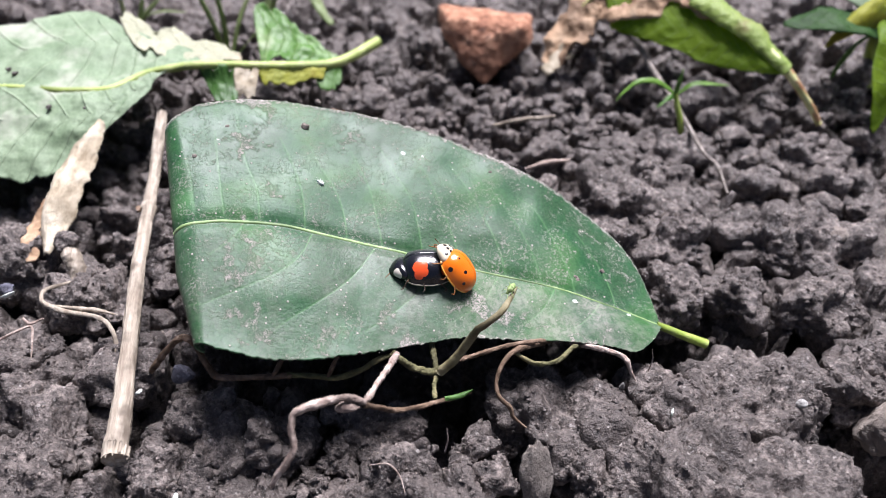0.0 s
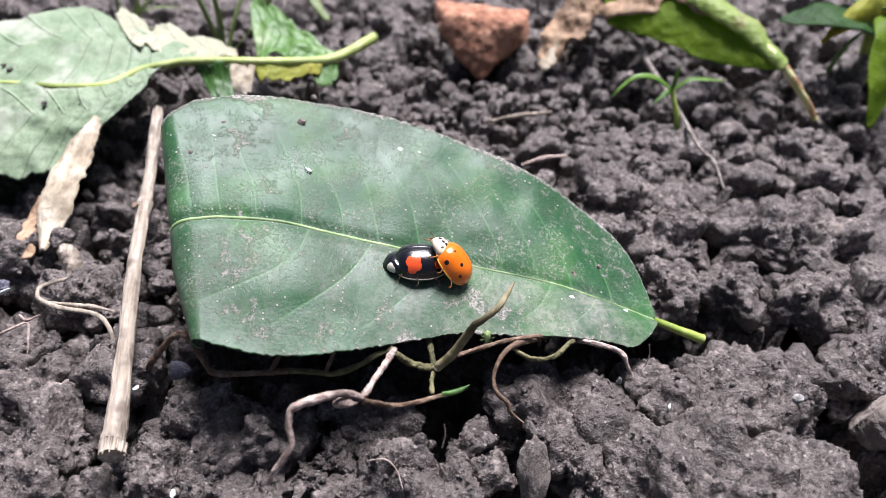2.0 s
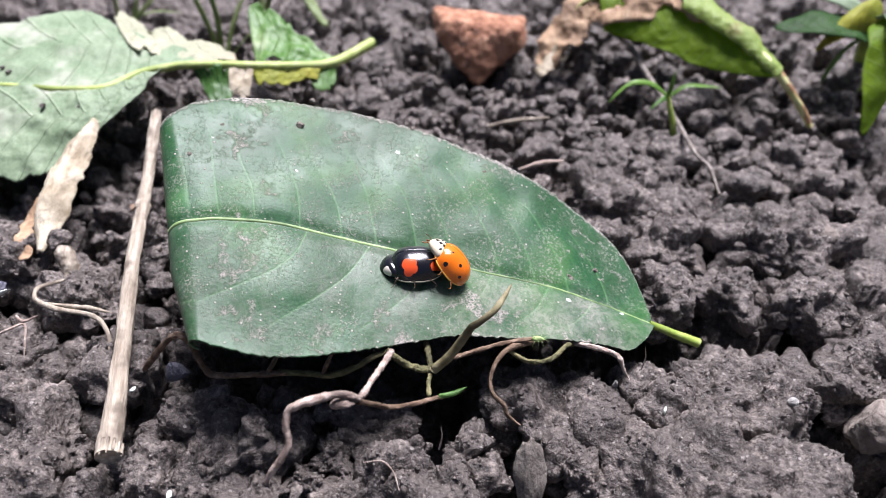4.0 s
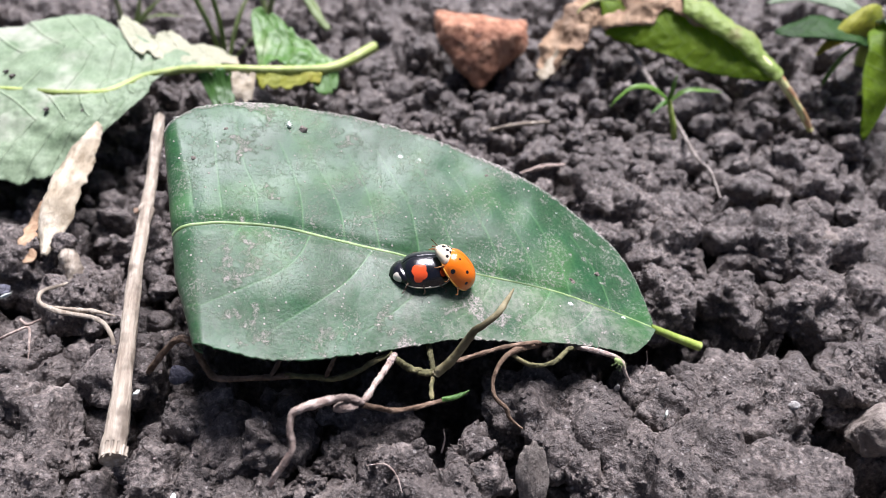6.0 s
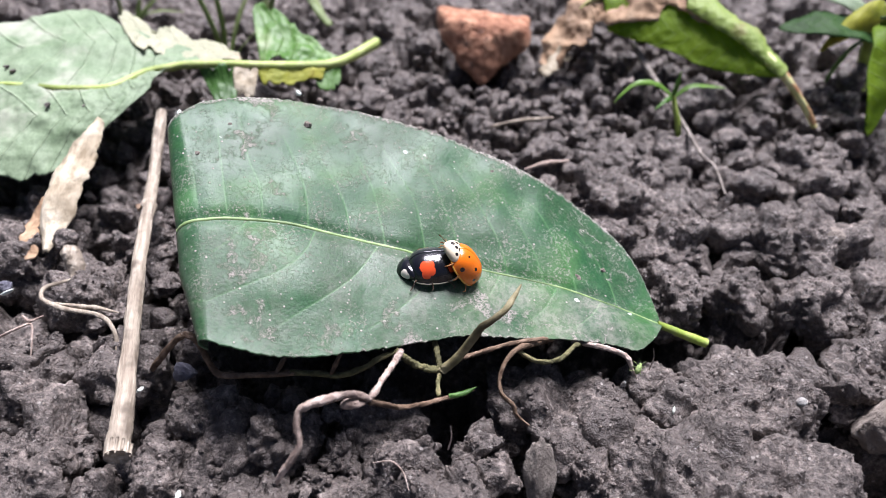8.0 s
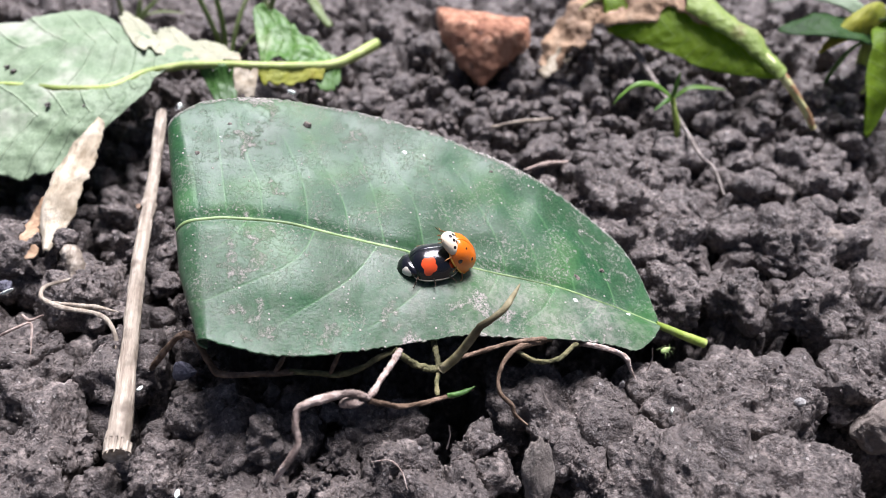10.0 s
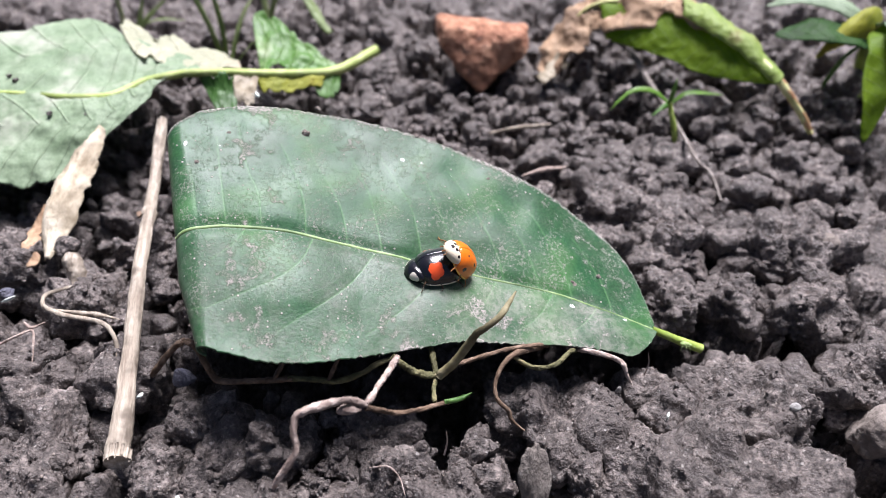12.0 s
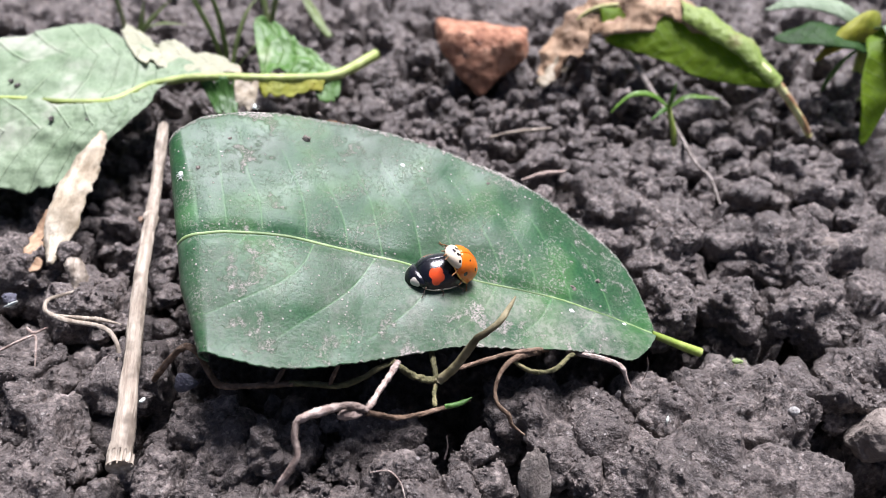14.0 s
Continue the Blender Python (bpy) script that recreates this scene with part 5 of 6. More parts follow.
    part("scrap", patch_mesh("scrap", [[(-31.0, 45.8, 8.3), (-26.0, 47.4, 7.4), (-20.0, 49.6, 6.4)], [(-29.6, 43.4, 6.6), (-25.0, 44.9, 6.0), (-20.4, 47.4, 5.4)]], YELLOW_GREEN, nu=40, nv=20, wave=0.5, ragged=0.45, seed=9.0), big, "yellowing scrap of blade")
    part("scrap", patch_mesh("scrap", [[(-39.5, 43.0, 9.9), (-36.5, 43.6, 9.6), (-33.5, 44.6, 9.0)], [(-36.4, 38.6, 6.2), (-34.6, 38.2, 5.8), (-33.2, 38.4, 5.4)]], DARK_SCRAP, nu=30, nv=20, wave=0.5, ragged=0.3, seed=11.0, bow=0.8), big, "curled dark green scrap of blade")
    part("scrap", patch_mesh("scrap", [[(-34.5, 44.4, 9.0), (-32.5, 45.2, 8.6), (-30.5, 45.8, 8.3)], [(-33.6, 40.4, 6.2), (-32.0, 40.6, 5.8), (-30.8, 41.4, 5.8)]], HUSK, nu=30, nv=20, wave=0.4, ragged=0.4, seed=13.0), big, "tan scrap of blade")
    part("scrap", patch_mesh("scrap", [[(-23.0, 49.2, 6.6), (-19.5, 50.2, 6.2), (-17.6, 51.6, 6.0)], [(-20.6, 45.6, 4.4), (-18.6, 46.4, 4.0), (-17.4, 48.4, 4.6)]], SCRAP_GREEN, nu=24, nv=16, wave=0.3, ragged=0.3, seed=15.0), big)
    part("husk", patch_mesh("husk", [[(-52.0, 29.5, 8.0), (-52.8, 24.0, 8.2), (-54.0, 17.0, 7.2), (-53.5, 10.0, 5.2), (-51.8, 5.4, 3.8)], [(-51.3, 29.5, 9.0), (-51.2, 24.0, 9.6), (-51.8, 17.5, 8.6), (-52.0, 11.0, 6.6), (-51.5, 5.4, 4.2)], [(-50.5, 29.5, 8.0), (-49.2, 24.2, 8.2), (-48.6, 18.5, 7.0), (-49.6, 11.0, 5.2), (-51.2, 5.4, 3.8)]], HUSK, nu=70, nv=30, wave=0.35, ragged=0.2, seed=17.0), big, "bleached curled dry lobe hanging down")
    part("husk", patch_mesh("husk", [[(-55.2, 15.0, 5.6), (-56.0, 10.0, 4.2), (-55.0, 5.0, 2.6)], [(-53.6, 14.5, 6.4), (-53.6, 10.0, 4.8), (-53.2, 5.5, 3.0)]], BROWN_LEAF, nu=30, nv=14, wave=0.4, ragged=0.4, seed=19.0), big, "brown shrivelled edge")
    return big


pale_leaf()


# ---- the arched, half withered leaf behind ----
def arched_leaf():
    ob = thing("withered_leaf", "arched leaf, green below and withered brown at its end", "leaf")
    spine = [(24.5, 67.5, 7.0), (29.0, 68.0, 11.0), (36.0, 66.5, 12.4), (42.5, 63.0, 12.6), (48.5, 57.5, 12.5), (53.0, 51.0, 11.0), (56.5, 45.4, 8.6), (60.2, 42.6, 4.6), (63.2, 41.0, 0.6)]
    part("midrib", tube_mesh("midrib", spine, [0.4, 0.45, 0.5, 0.55, 0.6, 0.65, 0.65, 0.6, 0.5], YELLOW_RIB, steps=90, sides=12, rough=0.12), ob, "pale yellow-green midrib")
    part("blade", patch_mesh("blade", [[(30.0, 66.8, 11.2), (36.0, 66.0, 12.8), (42.5, 62.5, 12.8), (48.5, 57.0, 12.4), (53.0, 50.6, 10.8), (56.8, 45.0, 8.2)], [(30.5, 63.5, 8.6), (36.5, 60.8, 9.0), (43.0, 56.6, 9.0), (48.5, 52.0, 9.0), (52.6, 48.0, 8.6), (56.6, 45.0, 8.0)], [(31.0, 63.0, 7.0), (37.0, 58.4, 6.8), (43.5, 53.2, 6.4), (48.5, 49.2, 6.4), (52.4, 46.8, 6.9), (56.2, 45.0, 7.6)]], YOUNG_GREEN, nu=80, nv=34, wave=0.35, ragged=0.1, seed=21.0), ob, "bright green hanging half of the blade")
    part("blade", patch_mesh("blade", [[(27.0, 74.0, 9.0), (33.0, 73.0, 13.0), (39.5, 69.5, 14.5), (45.5, 63.0, 14.0), (51.0, 55.0, 12.0)], [(26.5, 69.5, 9.0), (32.5, 68.5, 12.8), (39.0, 65.5, 13.8), (45.2, 60.5, 13.4), (50.6, 54.4, 12.0)], [(27.5, 63.5, 6.5), (33.0, 62.5, 9.2), (39.0, 60.5, 10.8), (44.8, 57.6, 11.8), (50.4, 53.6, 11.9)]], BROWN_LEAF, nu=70, nv=34, wave=0.9, ragged=0.5, seed=23.0), ob, "withered brown upper half")
    part("tip", patch_mesh("tip", [[(29.5, 74.0, 11.0), (24.6, 70.0, 9.0), (20.5, 65.5, 5.6), (17.6, 61.5, 1.8)], [(29.5, 65.5, 9.5), (28.0, 62.5, 7.0), (24.8, 60.0, 4.2), (20.4, 58.0, 0.8)]], BROWN_LEAF, nu=50, nv=26, wave=0.9, ragged=0.5, seed=25.0), ob, "brown shrivelled tip bent down to the soil")
    part("tip", patch_mesh("tip", [[(22.5, 62.5, 4.6), (20.0, 60.4, 2.6), (18.2, 58.8, 0.8)], [(24.0, 60.0, 3.6), (21.6, 58.0, 1.6), (19.4, 57.0, 0.2)]], HUSK, nu=26, nv=16, wave=0.5, ragged=0.5, seed=27.0), ob, "bleached ragged end")
    part("rim", patch_mesh("rim", [[(43.5, 63.8, 14.8), (49.5, 58.0, 14.0), (54.2, 51.2, 11.8), (57.4, 45.6, 8.9)], [(43.4, 60.8, 14.4), (48.8, 54.8, 13.2), (53.2, 49.2, 11.2), (57.0, 44.6, 8.4)], [(43.2, 59.6, 13.2), (48.0, 53.6, 11.6), (52.2, 48.8, 10.0), (56.4, 44.6, 7.8)]], LIME_RIM, nu=70, nv=24, wave=0.4, ragged=0.2, seed=33.0), ob, "light green back of the blade with brown specks")
    part("stalk_end", tube_mesh("stalk_end", [(56.5, 45.4, 8.6), (58.5, 43.8, 6.6), (60.6, 42.4, 4.2), (62.4, 41.4, 2.0), (63.3, 41.0, 0.4)], [0.72, 0.66, 0.6, 0.55, 0.45], RUSTY_STALK, steps=40, sides=12, rough=0.15), ob, "reddish-brown stalk")
    return ob


LIME_RIM = leaf_material("lime_leaf_back", (0.22, 0.34, 0.05), (0.4, 0.5, 0.13), (0.26, 0.18, 0.09), 0.6, (0.42, 0.5, 0.2), 12.0, 0.4)
YELLOW_RIB = stem_material("yellowish_rib", [(0.3, (0.36, 0.36, 0.12)), (0.5, (0.52, 0.52, 0.22)), (0.7, (0.62, 0.62, 0.34))], 400, 0.5, relief=0.00006)
RUSTY_STALK = stem_material("rusty_stalk", [(0.3, (0.26, 0.12, 0.06)), (0.5, (0.4, 0.24, 0.12)), (0.7, (0.42, 0.42, 0.16))], 300, 0.55, relief=0.00008)
arched_leaf()


# ---- weeds ----
def seedling():
    ob = thing("seedling", "tiny green seedling with narrow arching leaves", "seedling")
    part("stem", tube_mesh("stem", [(39.4, 38.0, 0.0), (39.0, 39.0, 2.6), (38.2, 40.4, 5.2), (37.9, 41.0, 6.4)], [0.5, 0.48, 0.42, 0.4], FRESH_STEM, steps=30, sides=10), ob)
    part("leaf", blade_mesh("leaf", [(37.9, 41.0, 6.2), (35.0, 41.4, 8.2), (31.5, 41.0, 8.6), (29.0, 40.0, 7.0), (28.0, 39.6, 5.8)], 0.85, (0.2, 0.8, 0.5), WEED_GREEN, seed=1.0), ob)
    part("leaf", blade_mesh("leaf", [(38.0, 41.0, 6.2), (40.5, 41.6, 7.8), (43.5, 42.0, 7.6), (46.8, 42.2, 7.2)], 0.7, (-0.1, 0.8, 0.5), WEED_GREEN, seed=2.0), ob)
    part("leaf", blade_mesh("leaf", [(37.9, 41.0, 6.2), (38.2, 41.4, 8.2), (38.6, 42.2, 10.2)], 0.8, (0.9, 0.0, 0.2), WEED_GREEN, seed=3.0), ob)
    part("leaf", blade_mesh("leaf", [(37.8, 40.8, 6.0), (36.4, 39.8, 6.2), (34.6, 38.6, 5.2)], 1.4, (0.4, 0.8, 0.3), SCRAP_GREEN, seed=4.0), ob)
    return ob


seedling()


def corner_weed():
    ob = thing("broadleaf_weed", "low broad-leaved green weed with yellowing leaves", "weed", at=pose(-0.001, 0, 0))
    part("stem", tube_mesh("stem", [(80.0, 58.0, -2.0), (78.5, 57.6, 5.0), (77.0, 56.5, 11.0)], [1.3, 1.2, 0.9], FRESH_STEM, steps=30, sides=10), ob)
    part("leaf", blade_mesh("leaf", [(77.5, 56.0, 10.0), (72.0, 56.0, 12.0), (66.0, 56.5, 12.0), (60.5, 57.0, 10.5)], 8.0, (0.1, 0.75, 0.1), DARK_WEED, nv=17, seed=6.0, wave=0.5), ob, "dark green leaf")
    part("leaf", blade_mesh("leaf", [(78.0, 58.0, 11.0), (72.5, 61.5, 14.5), (66.0, 63.5, 15.0), (60.5, 64.0, 13.0)], 4.6, (0.2, 0.8, 0.3), PALE_UNDERSIDE, nv=17, seed=7.0, wave=0.4), ob, "leaf showing its pale underside")
    part("leaf", blade_mesh("leaf", [(78.5, 57.0, 12.5), (74.5, 55.8, 13.2), (70.5, 54.8, 11.4), (67.5, 54.0, 8.0)], 7.0, (0.5, 0.5, 0.6), YELLOW_GREEN, nv=15, seed=8.0, wave=0.4), ob, "yellowing leaf")
    part("leaf", blade_mesh("leaf", [(76.5, 56.5, 9.0), (73.6, 55.4, 7.6), (71.6, 54.4, 4.2), (71.0, 54.0, 1.6)], 3.6, (0.7, 0.5, 0.3), SCRAP_GREEN, nv=11, seed=9.0), ob)
    part("leaf", blade_mesh("leaf", [(79.0, 56.0, 13.5), (76.0, 49.0, 14.0), (73.5, 42.0, 8.0), (71.8, 37.4, 1.2)], 8.5, (0.8, 0.3, 0.35), YOUNG_GREEN, nv=17, seed=10.0, wave=0.4), ob, "bright green drooping leaf")
    part("leaf", blade_mesh("leaf", [(79.0, 56.5, 13.0), (79.0, 52.0, 16.0), (77.5, 47.0, 15.5), (76.0, 43.0, 12.5)], 7.0, (0.9, 0.2, 0.2), PALE_UNDERSIDE, nv=15, seed=11.0, wave=0.4), ob, "pale folded leaf")
    return ob


DARK_WEED = leaf_material("dark_weed_leaf", (0.015, 0.045, 0.01), (0.035, 0.09, 0.02), None, 0.6, (0.1, 0.2, 0.06), 8.0, 0.2)
DARK_WEED.node_tree.nodes["Principled BSDF"].inputs["Specular IOR Level"].default_value = 0.15
corner_weed()


GRASS_GREEN = leaf_material("pale_grass_blade", (0.16, 0.24, 0.06), (0.28, 0.36, 0.13), (0.34, 0.36, 0.2), 0.5, (0.36, 0.42, 0.2), 3.0, 0.35)


def grass_tuft(label, x, y, blades, seed):
    rng = np.random.default_rng(seed)
    ob = thing("grass_tuft", label, "grass", "grass seedlings")
    for spine, width in blades:
        part("blade", blade_mesh("blade", spine, 0.65 * width, rng.normal(size=3) * (0.4, 0.3, 0.2) + (0.8, 0.3, 0.1), GRASS_GREEN, nu=24, nv=7, seed=rng.uniform(0, 9), tip=0.55), ob)
    return ob


grass_tuft("small bright green grass blades in the soil", -64, 76, [([(-63, 74, 0), (-64, 76.5, 5), (-65, 79, 11)], 1.7), ([(-62.5, 74, 0), (-59, 77, 4), (-55, 81, 7)], 1.5), ([(-63, 74.5, 0), (-60.5, 76, 2.5), (-57, 77.4, 3.4), (-52, 78, 3.0)], 1.3), ([(-62, 75, 0), (-60.6, 77, 4), (-59.6, 79, 8)], 1.4)], 3)
grass_tuft("thin pale grass stalks standing behind the torn leaf", -41, 66, [([(-40.6, 62, 0), (-40.2, 63, 7), (-41.0, 64, 14), (-43.5, 66, 22)], 1.5), ([(-40.8, 62.5, 0), (-42.5, 63.5, 8), (-46, 66, 16), (-49, 69, 20)], 1.3), ([(-40.2, 62, 0), (-38.5, 66, 6), (-36.5, 70, 10), (-33.5, 74, 12)], 1.5), ([(-40.2, 62, 0), (-36.0, 63.5, 4.5), (-32.0, 67, 7.0)], 1.2)], 5)
grass_tuft("single green grass blade behind the torn leaf", -27, 80, [([(-22.5, 76.5, 1.0), (-25.5, 79.5, 3.4), (-29.0, 84, 6.5)], 2.4), ([(-23, 77, 0.5), (-26, 83, 3.5), (-30, 90, 5)], 1.6)], 7)
grass_tuft("pale green strap leaves behind the torn leaf", -33, 80, [([(-36, 82, 0), (-34, 84, 6), (-31, 86, 10)], 2.0), ([(-36, 82, 0), (-37.5, 86, 6), (-39.5, 90, 9)], 1.8)], 9)

# a rust-coloured scrap of dead leaf
thing("dead_leaf_scrap", "small rust-orange scrap of dead leaf on the soil", "dead leaf", data=patch_mesh("dead_leaf_scrap", [[(-21.5, 42.0, 1.6), (-18.6, 43.2, 1.9), (-15.2, 42.2, 1.5)], [(-21.0, 40.6, 1.4), (-18.4, 41.2, 1.5), (-15.6, 40.8, 1.3)]], RUST, nu=24, nv=14, wave=0.4, ragged=0.4, seed=31.0))


# ---- stones ----
def stone(name, label, category, at, size, mat, seed, turn=(0, 0, 0), cuts=9, level=5, rough=0.12, fine=0.03):
    v, f = lump_verts(level, seed, cuts=cuts, rough=rough, fine=fine, squash=size, knob=0.04)
    return thing(name, label, category, at=pose(*(c * MM for c in at), *turn), data=mesh_of(name, v, f, mat))


def brick_fragment():
    """A chipped wedge of brick: broad flat top, sides running down to a point in the soil."""
    v, f = BALLS[6]
    r = np.full(len(v), 30.0)
    for n, reach in (((0.0, -0.8, 0.5), 4.4), ((0.08, 0.1, 1.0), 5.0), ((-0.75, -0.2, -0.6), 5.0), ((0.58, -0.2, -0.76), 5.2), ((-0.97, -0.1, 0.2), 8.4), ((0.98, -0.1, 0.15), 9.2), ((0.5, -0.75, 0.1), 6.6), ((-0.5, -0.8, 0.1), 6.2), ((0.1, 0.95, 0.2), 7.0), ((0.1, 0.7, -0.7), 5.5)):
        n = np.array(n) / np.linalg.norm(n)
        reach = np.minimum(reach / np.maximum(v @ n, 0.02), 60)
        r = -np.log(np.exp(-1.6 * np.minimum(r, 30)) + np.exp(-1.6 * np.minimum(reach, 30))) / 1.6
    p = v * r[:, None]
    r = 0.55 * fbm(p / 4.5, 4) + 0.35 * nodules(p, 2.2, 3) - 0.3
    return thing("brick_fragment", "small angular fragment of weathered orange-brown brick", "brick fragment", at=pose(0.0078, 0.0660, 0.0022), data=mesh_of("brick_fragment", p + v * r[:, None], f, BRICK))


brick_fragment()
stone("pebble", "tan pebble half buried in the soil", "pebble", (51.7, -16.2, -3.5), (5.2, 4.0, 3.8), PEBBLE, 211, (0, 0, 20))
stone("pebble", "small blue-grey pebble under the leaf", "pebble", (-29.0, -13.2, 2.9), (1.6, 1.3, 1.3), SLATE, 215, level=4)
stone("pebble", "small blue-grey pebble on the soil", "pebble", (-56.0, 1.5, 1.4), (1.0, 0.9, 0.8), SLATE, 217, level=4)
stone("bark_shard", "tan shard of bark standing in the soil", "bark shard", (9.4, -26.0, 1.0), (1.9, 1.1, 5.2), SHARD, 219, (-24, 12, 24), 9, 5, 0.3, 0.025)
stone("pebble", "small round white grain on the soil", "pebble", (39.4, -16.6, clod_top(39.4, -16.6) + 0.2), (0.55, 0.5, 0.45), QUARTZ, 221, level=3, cuts=1)
stone("pebble", "small pale grain on the soil", "pebble", (20.7, -12.6, clod_top(20.7, -12.6) + 0.3), (0.4, 0.35, 0.7), QUARTZ, 223, level=3)
stone("pebble", "pale stone among the soil crumbs", "pebble", (54.0, 12.0, 1.2), (2.6, 1.7, 1.3), PEBBLE, 225, level=4)


# ---- crumbs, skins and dust on the green leaf ----
def leaf_crumb(a, b, r, mat, seed, label, tall=0.8, name="soil_crumb", category="soil crumb"):
    v, f = lump_verts(3, seed, cuts=4, rough=0.3, fine=0.1)
    at = Matrix.Translation(leaf_world(a, b, 0.5 * r * tall)) @ LEAF.to_3x3().to_4x4()
    return thing(name, label, category, at=at, data=mesh_of(name, v * (r, r * 0.8, r * tall), f, mat))


for n, (a, b, r) in enumerate(((-18.7, 12.4, 0.55), (-17.8, 17.1, 0.4), (-4.8, 15.9, 0.35), (16.5, -1.6, 0.3), (19.9, 0.6, 0.4), (16.2, -1.3, 0.3), (14.3, -0.9, 0.25), (4.9, 11.3, 0.3), (-27.4, 10.0, 0.3), (-29.8, 4.5, 0.3), (8.8, 5.7, 0.2), (-3.1, 4.6, 0.2))):
    leaf_crumb(a, b, r, PEBBLE, 400 + n, "tiny crumb of soil on the green leaf")
for n, (a, b, r) in enumerate(((-6.3, 11.6, 0.42), (-3.9, 11.6, 0.32), (-28.0, 7.7, 0.3), (16.8, -0.1, 0.3), (15.9, -4.8, 0.4), (14.4, 8.3, 0.32), (-18.9, 0.3, 0.25), (23.0, -5.0, 0.35), (0.0, 10.6, 0.26), (-7.8, -10.0, 0.3))):
    leaf_crumb(a, b, r, WHITE_APHID, 430 + n, "tiny shed white aphid skin on the leaf", 0.5, "aphid_skin", "aphid skin")


def leaf_dust():
    """Grains of dry soil, thickest along the leaf's edges and in its dirty patches."""
    rng = np.random.default_rng(21)
    shapes = [lump_verts(2, 500 + n, cuts=3) for n in range(4)]
    count = 1900
    a = rng.uniform(-28, 26, count)
    t = np.interp(a, [p[0] for p in LEAF_TOP[::-1]], [p[1] for p in LEAF_TOP[::-1]]) - 0.4
    u = np.interp(a, [p[0] for p in LEAF_LOW[::-1]], [p[1] for p in LEAF_LOW[::-1]]) + 0.4
    b = u + (t - u) * rng.uniform(size=count)
    for n in range(count):
        if n % 3 == 0:
            b[n] = t[n] - abs(rng.normal(0, 0.25)) if rng.uniform() < 0.75 else u[n] + abs(rng.normal(0, 0.3))
        elif n % 3 == 1:
            x, y, r = CAKE[n % len(CAKE)]
            a[n], b[n] = np.array((x, y)) + rng.normal(0, 0.6 * r, 2)
    b = np.clip(b, u, t)
    z = leaf_height(a, b)
    vs, fs, k = [], [], 0
    for n in range(count):
        r = rng.uniform(0.04, 0.12) * (1.6 if n % 11 == 0 else 1.0)
        v, f = shapes[n % 4]
        vs.append(v * r + (a[n], b[n], z[n] + 0.3 * r)), fs.append(f + k)
        k += len(v)
    ob = new("leaf_dust", mesh_of("leaf_dust", np.vstack(vs), np.vstack(fs), PEBBLE))
    ob.matrix_basis = LEAF
    return tagged(ob, "grains of dry soil dust strewn on the green leaf", "dust", kind="stuff")


leaf_dust()


# tiny white flecks on the soil
for n, (x, y, z, r) in enumerate(((-49.5, -20.5, 3.2, 0.55), (-33.6, -15.2, 2.6, 0.45), (-26.4, -27.6, 2.2, 0.5), (-37.6, -28.6, 1.8, 0.5), (-54.5, -0.5, 2.6, 0.7), (25.5, -16.5, 1.8, 0.5), (47.5, -28.0, 0.5, 0.8))):
    v_, f_ = lump_verts(3, 460 + n, cuts=5, rough=0.4, fine=0.15)
    thing("aphid_skin", "tiny crumpled white shed skin on the soil", "aphid skin", at=pose(x * MM, y * MM, (clod_top(x, y, z - 0.1) + 0.1) * MM, 20 * n, 15, 50 * n), data=mesh_of("aphid_skin", v_ * (r, 0.5 * r, 0.3 * r), f_, WHITE_APHID))


# dark specks on the pale leaf
for n, (x, y, z) in enumerate(((-68.3, 40.1, 11.4), (-66.9, 38.9, 11.3), (-59.1, 31.2, 9.9), (-53.8, 31.5, 9.6))):
    v_, f_ = lump_verts(3, 560 + n, cuts=4, rough=0.3)
    thing("soil_crumb", "tiny dark crumb of soil on the pale leaf", "soil crumb", at=pose(x * MM, y * MM, z * MM, 0, 0, 40 * n), data=mesh_of("soil_crumb", v_ * (0.5, 0.35, 0.3), f_, SOIL))


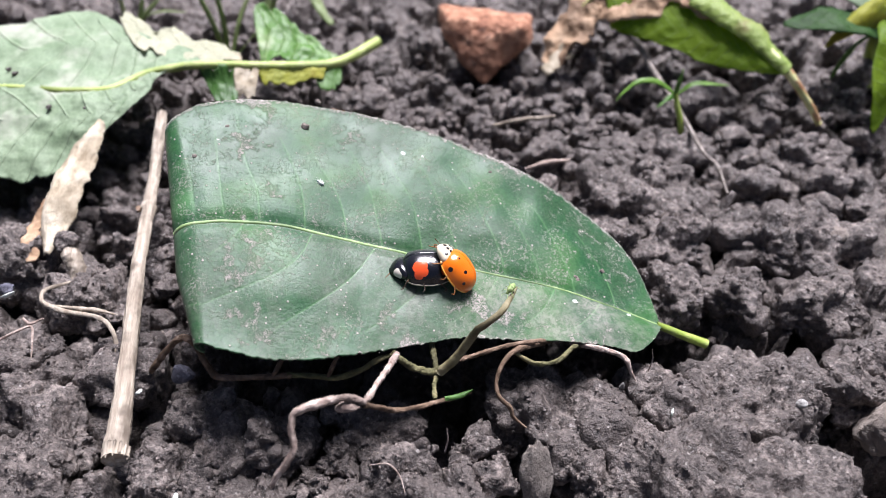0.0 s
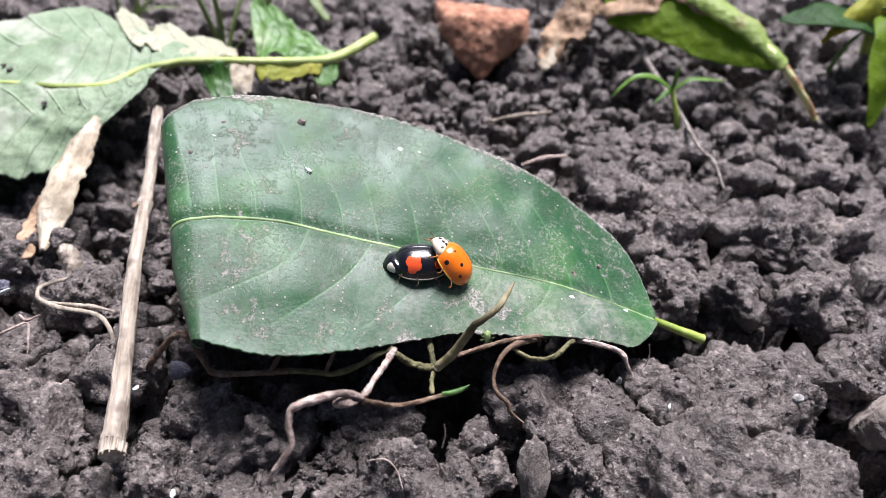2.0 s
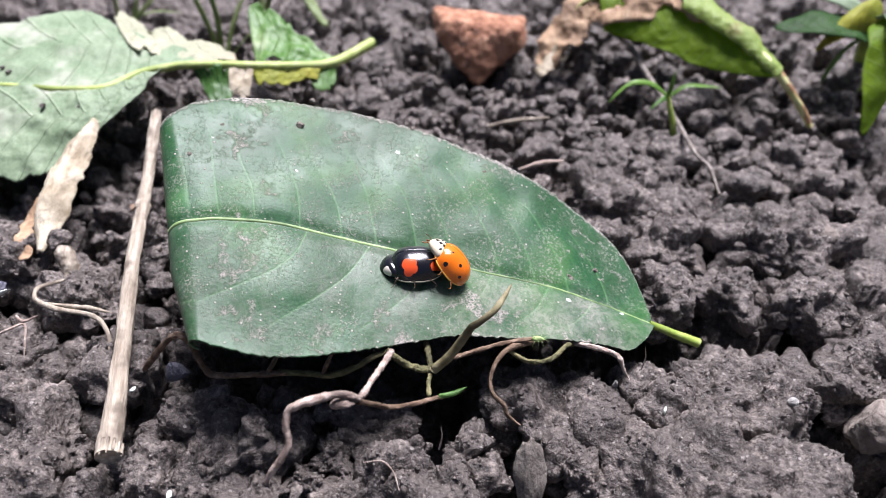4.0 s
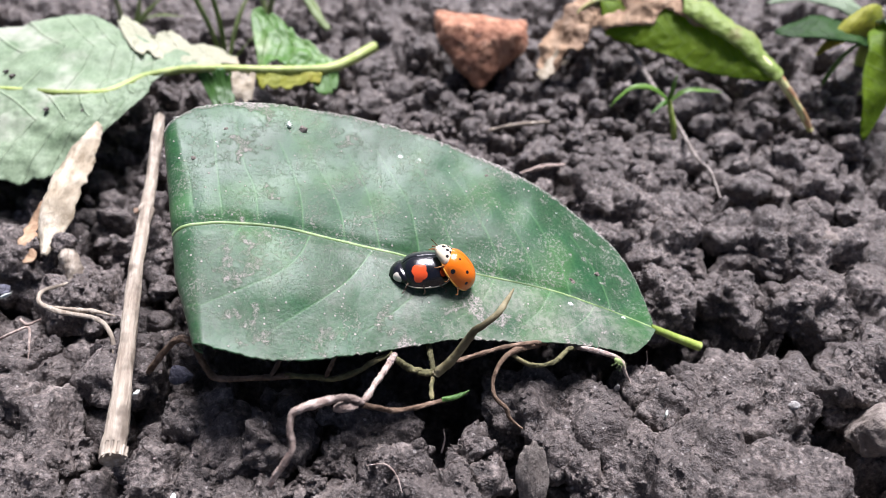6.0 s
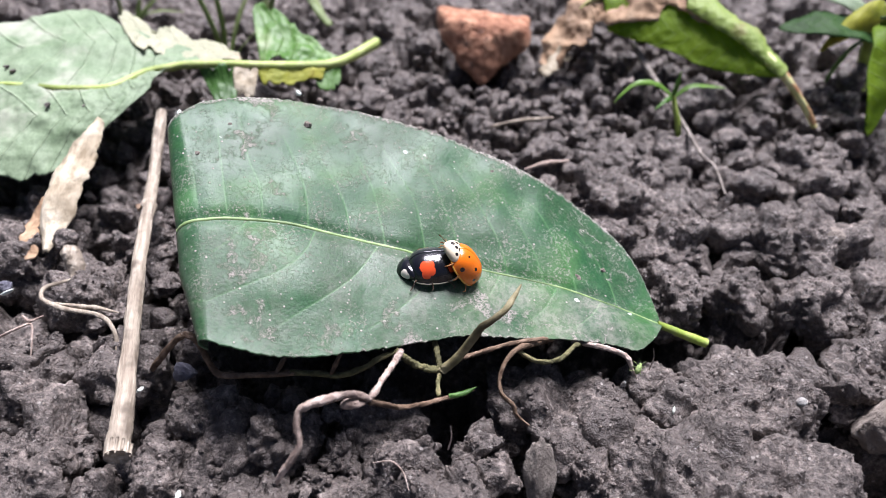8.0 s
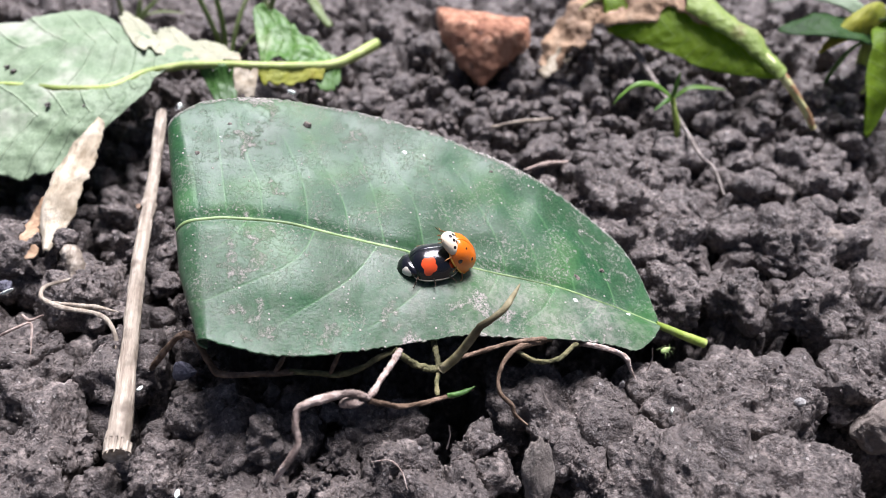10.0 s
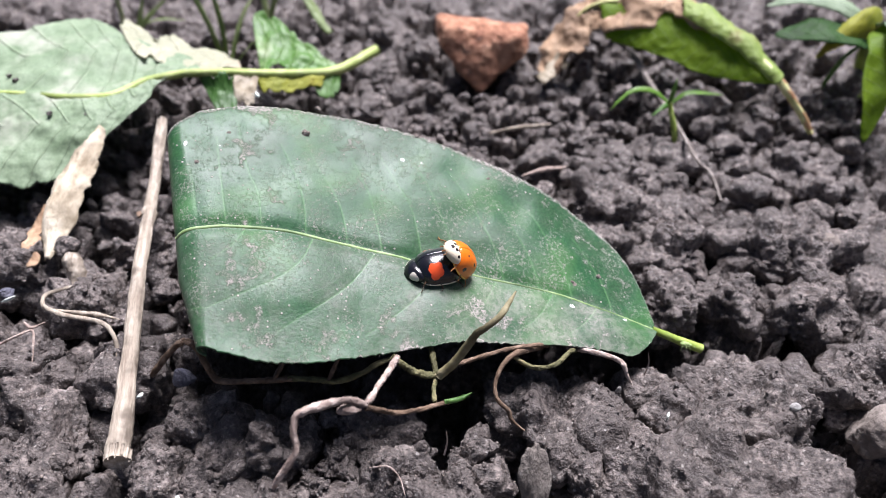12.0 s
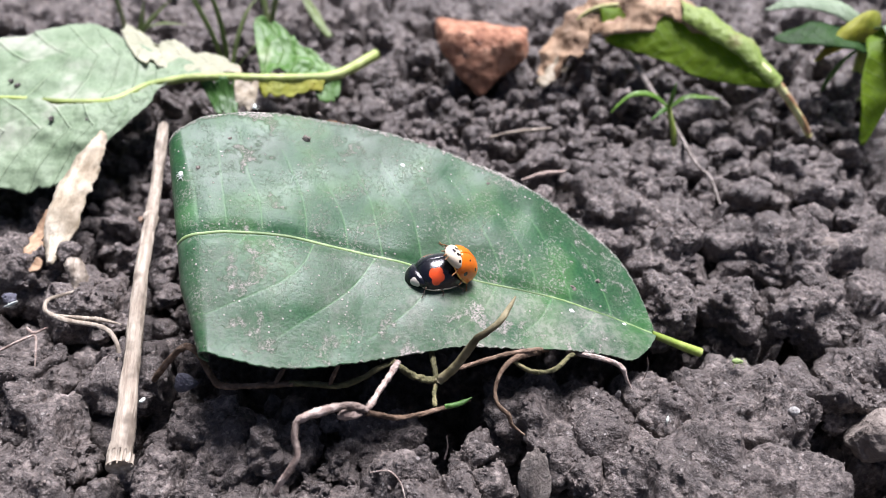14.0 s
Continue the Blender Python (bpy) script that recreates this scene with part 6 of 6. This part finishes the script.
# ---- what moves ----
def motions():
    walk(female, [
        (0.0, on_leaf(-1.95, -4.9, 0.0, 188, -6, 30)),
        (1.5, on_leaf(-2.15, -4.8, 0.0, 188, -6, 30)),
        (3.0, on_leaf(-2.65, -4.75, 0.0, 189, -8, 30)),
        (5.4, on_leaf(-1.90, -4.8, 0.0, 191, -8, 29)),
        (7.5, on_leaf(-1.50, -4.8, 0.0, 192, -8, 28)),
        (8.2, on_leaf(-1.50, -4.7, 0.0, 193, -8, 28)),
        (10.4, on_leaf(-1.35, -3.9, 0.0, 198, -5, 27)),
        (11.0, on_leaf(-0.90, -3.6, 0.0, 199, -4, 27)),
        (12.5, on_leaf(-0.40, -3.5, 0.0, 200, -4, 27)),
        (14.0, on_leaf(-0.40, -3.5, 0.0, 200, -4, 27)),
    ])
    walk(male, [
        (0.0, on_leaf(0.60, -5.0, 1.1, 140, 22, 34)),
        (1.5, on_leaf(0.50, -4.9, 1.2, 141, 22, 34)),
        (3.0, on_leaf(0.35, -4.5, 1.4, 143, 22, 34)),
        (5.4, on_leaf(0.80, -4.6, 1.3, 150, 27, 33)),
        (7.5, on_leaf(0.85, -4.4, 1.3, 157, 37, 28)),
        (8.2, on_leaf(0.85, -4.3, 1.4, 161, 40, 26)),
        (10.4, on_leaf(0.25, -2.7, 1.9, 182, 50, 14)),
        (11.0, on_leaf(0.45, -2.7, 1.9, 188, 52, 12)),
        (12.5, on_leaf(0.85, -2.8, 1.9, 190, 52, 12)),
        (14.0, on_leaf(0.90, -2.65, 1.9, 190, 52, 12)),
    ])
    # the green aphid: down the shoot, under the leaf, over the hanging rootlet and along the stalk
    walk(green_aphid, [
        (0.0, pose(0.0069, -0.0128, 0.0163, 0, 20, -130)),
        (0.6, pose(0.0068, -0.0134, 0.0164, 0, 20, -130)),
        (1.2, pose(0.0062, -0.0148, 0.0160, 0, 40, -135)),
        (1.8, pose(0.0046, -0.0164, 0.0142, 0, 60, -120)),
        (2.4, pose(0.0063, -0.0128, 0.0080, 0, 40, -60)),
        (3.0, pose(0.0081, -0.0124, 0.0076, 0, 0, 0)),
        (5.4, pose(0.0170, -0.0112, 0.0046, 0, 0, 0)),
        (6.5, pose(0.0219, -0.0118, 0.0024, 0, 60, -40)),
        (7.5, pose(0.0223, -0.0120, 0.0018, 0, 60, -60)),
        (8.2, pose(0.0220, -0.0118, 0.0022, 0, -50, 90)),
        (10.4, pose(0.0270, -0.0090, 0.0022, 0, 0, 20)),
        (12.5, pose(0.0293, -0.0077, 0.0022, 0, 0, -20)),
        (13.5, pose(0.0311, -0.0094, 0.0020, 0, 10, -40)),
        (14.0, pose(0.0350, -0.0096, 0.0020, 0, 0, 0)),
    ])
    # a whitish aphid that climbs the leaf and leaves over its upper edge
    walk(white_aphid, [
        (0.0, on_leaf(-15.5, 4.6, 0.0, 150)),
        (1.5, on_leaf(-16.6, 5.4, 0.0, 150)),
        (3.0, on_leaf(-16.8, 5.4, 0.0, 140)),
        (5.5, on_leaf(-20.0, 7.6, 0.0, 110)),
        (6.5, on_leaf(-20.6, 16.9, 0.0, 95)),
        (7.5, on_leaf(-20.4, 17.2, 0.0, 60)),
        (8.2, on_leaf(-20.6, 17.3, 0.0, 140)),
        (10.5, on_leaf(-22.0, 17.1, 0.0, 175)),
        (11.0, on_leaf(-23.5, 17.0, 0.0, 185)),
        (12.0, on_leaf(-25.5, 17.4, -0.8, 120)),
        (14.0, on_leaf(-26.0, 18.2, -3.0, 90)),
    ])
    # another comes round the rolled end and walks down it
    walk(edge_aphid, [
        (0.0, on_leaf(-33.6, 12.4, -4.0, -90)),
        (8.2, on_leaf(-33.8, 12.0, -3.0, -90)),
        (9.6, on_leaf(-33.8, 11.6, -1.4, -90)),
        (10.5, on_leaf(-32.8, 10.8, -0.3, -80)),
        (11.0, on_leaf(-32.3, 9.9, -0.2, -80)),
        (11.5, on_leaf(-31.8, 8.2, -0.2, -85)),
        (12.0, on_leaf(-31.6, 6.7, -0.2, -90)),
        (13.0, on_leaf(-31.7, 4.4, -0.3, -90)),
        (14.0, on_leaf(-31.4, 3.2, -0.3, -80)),
    ])


motions()
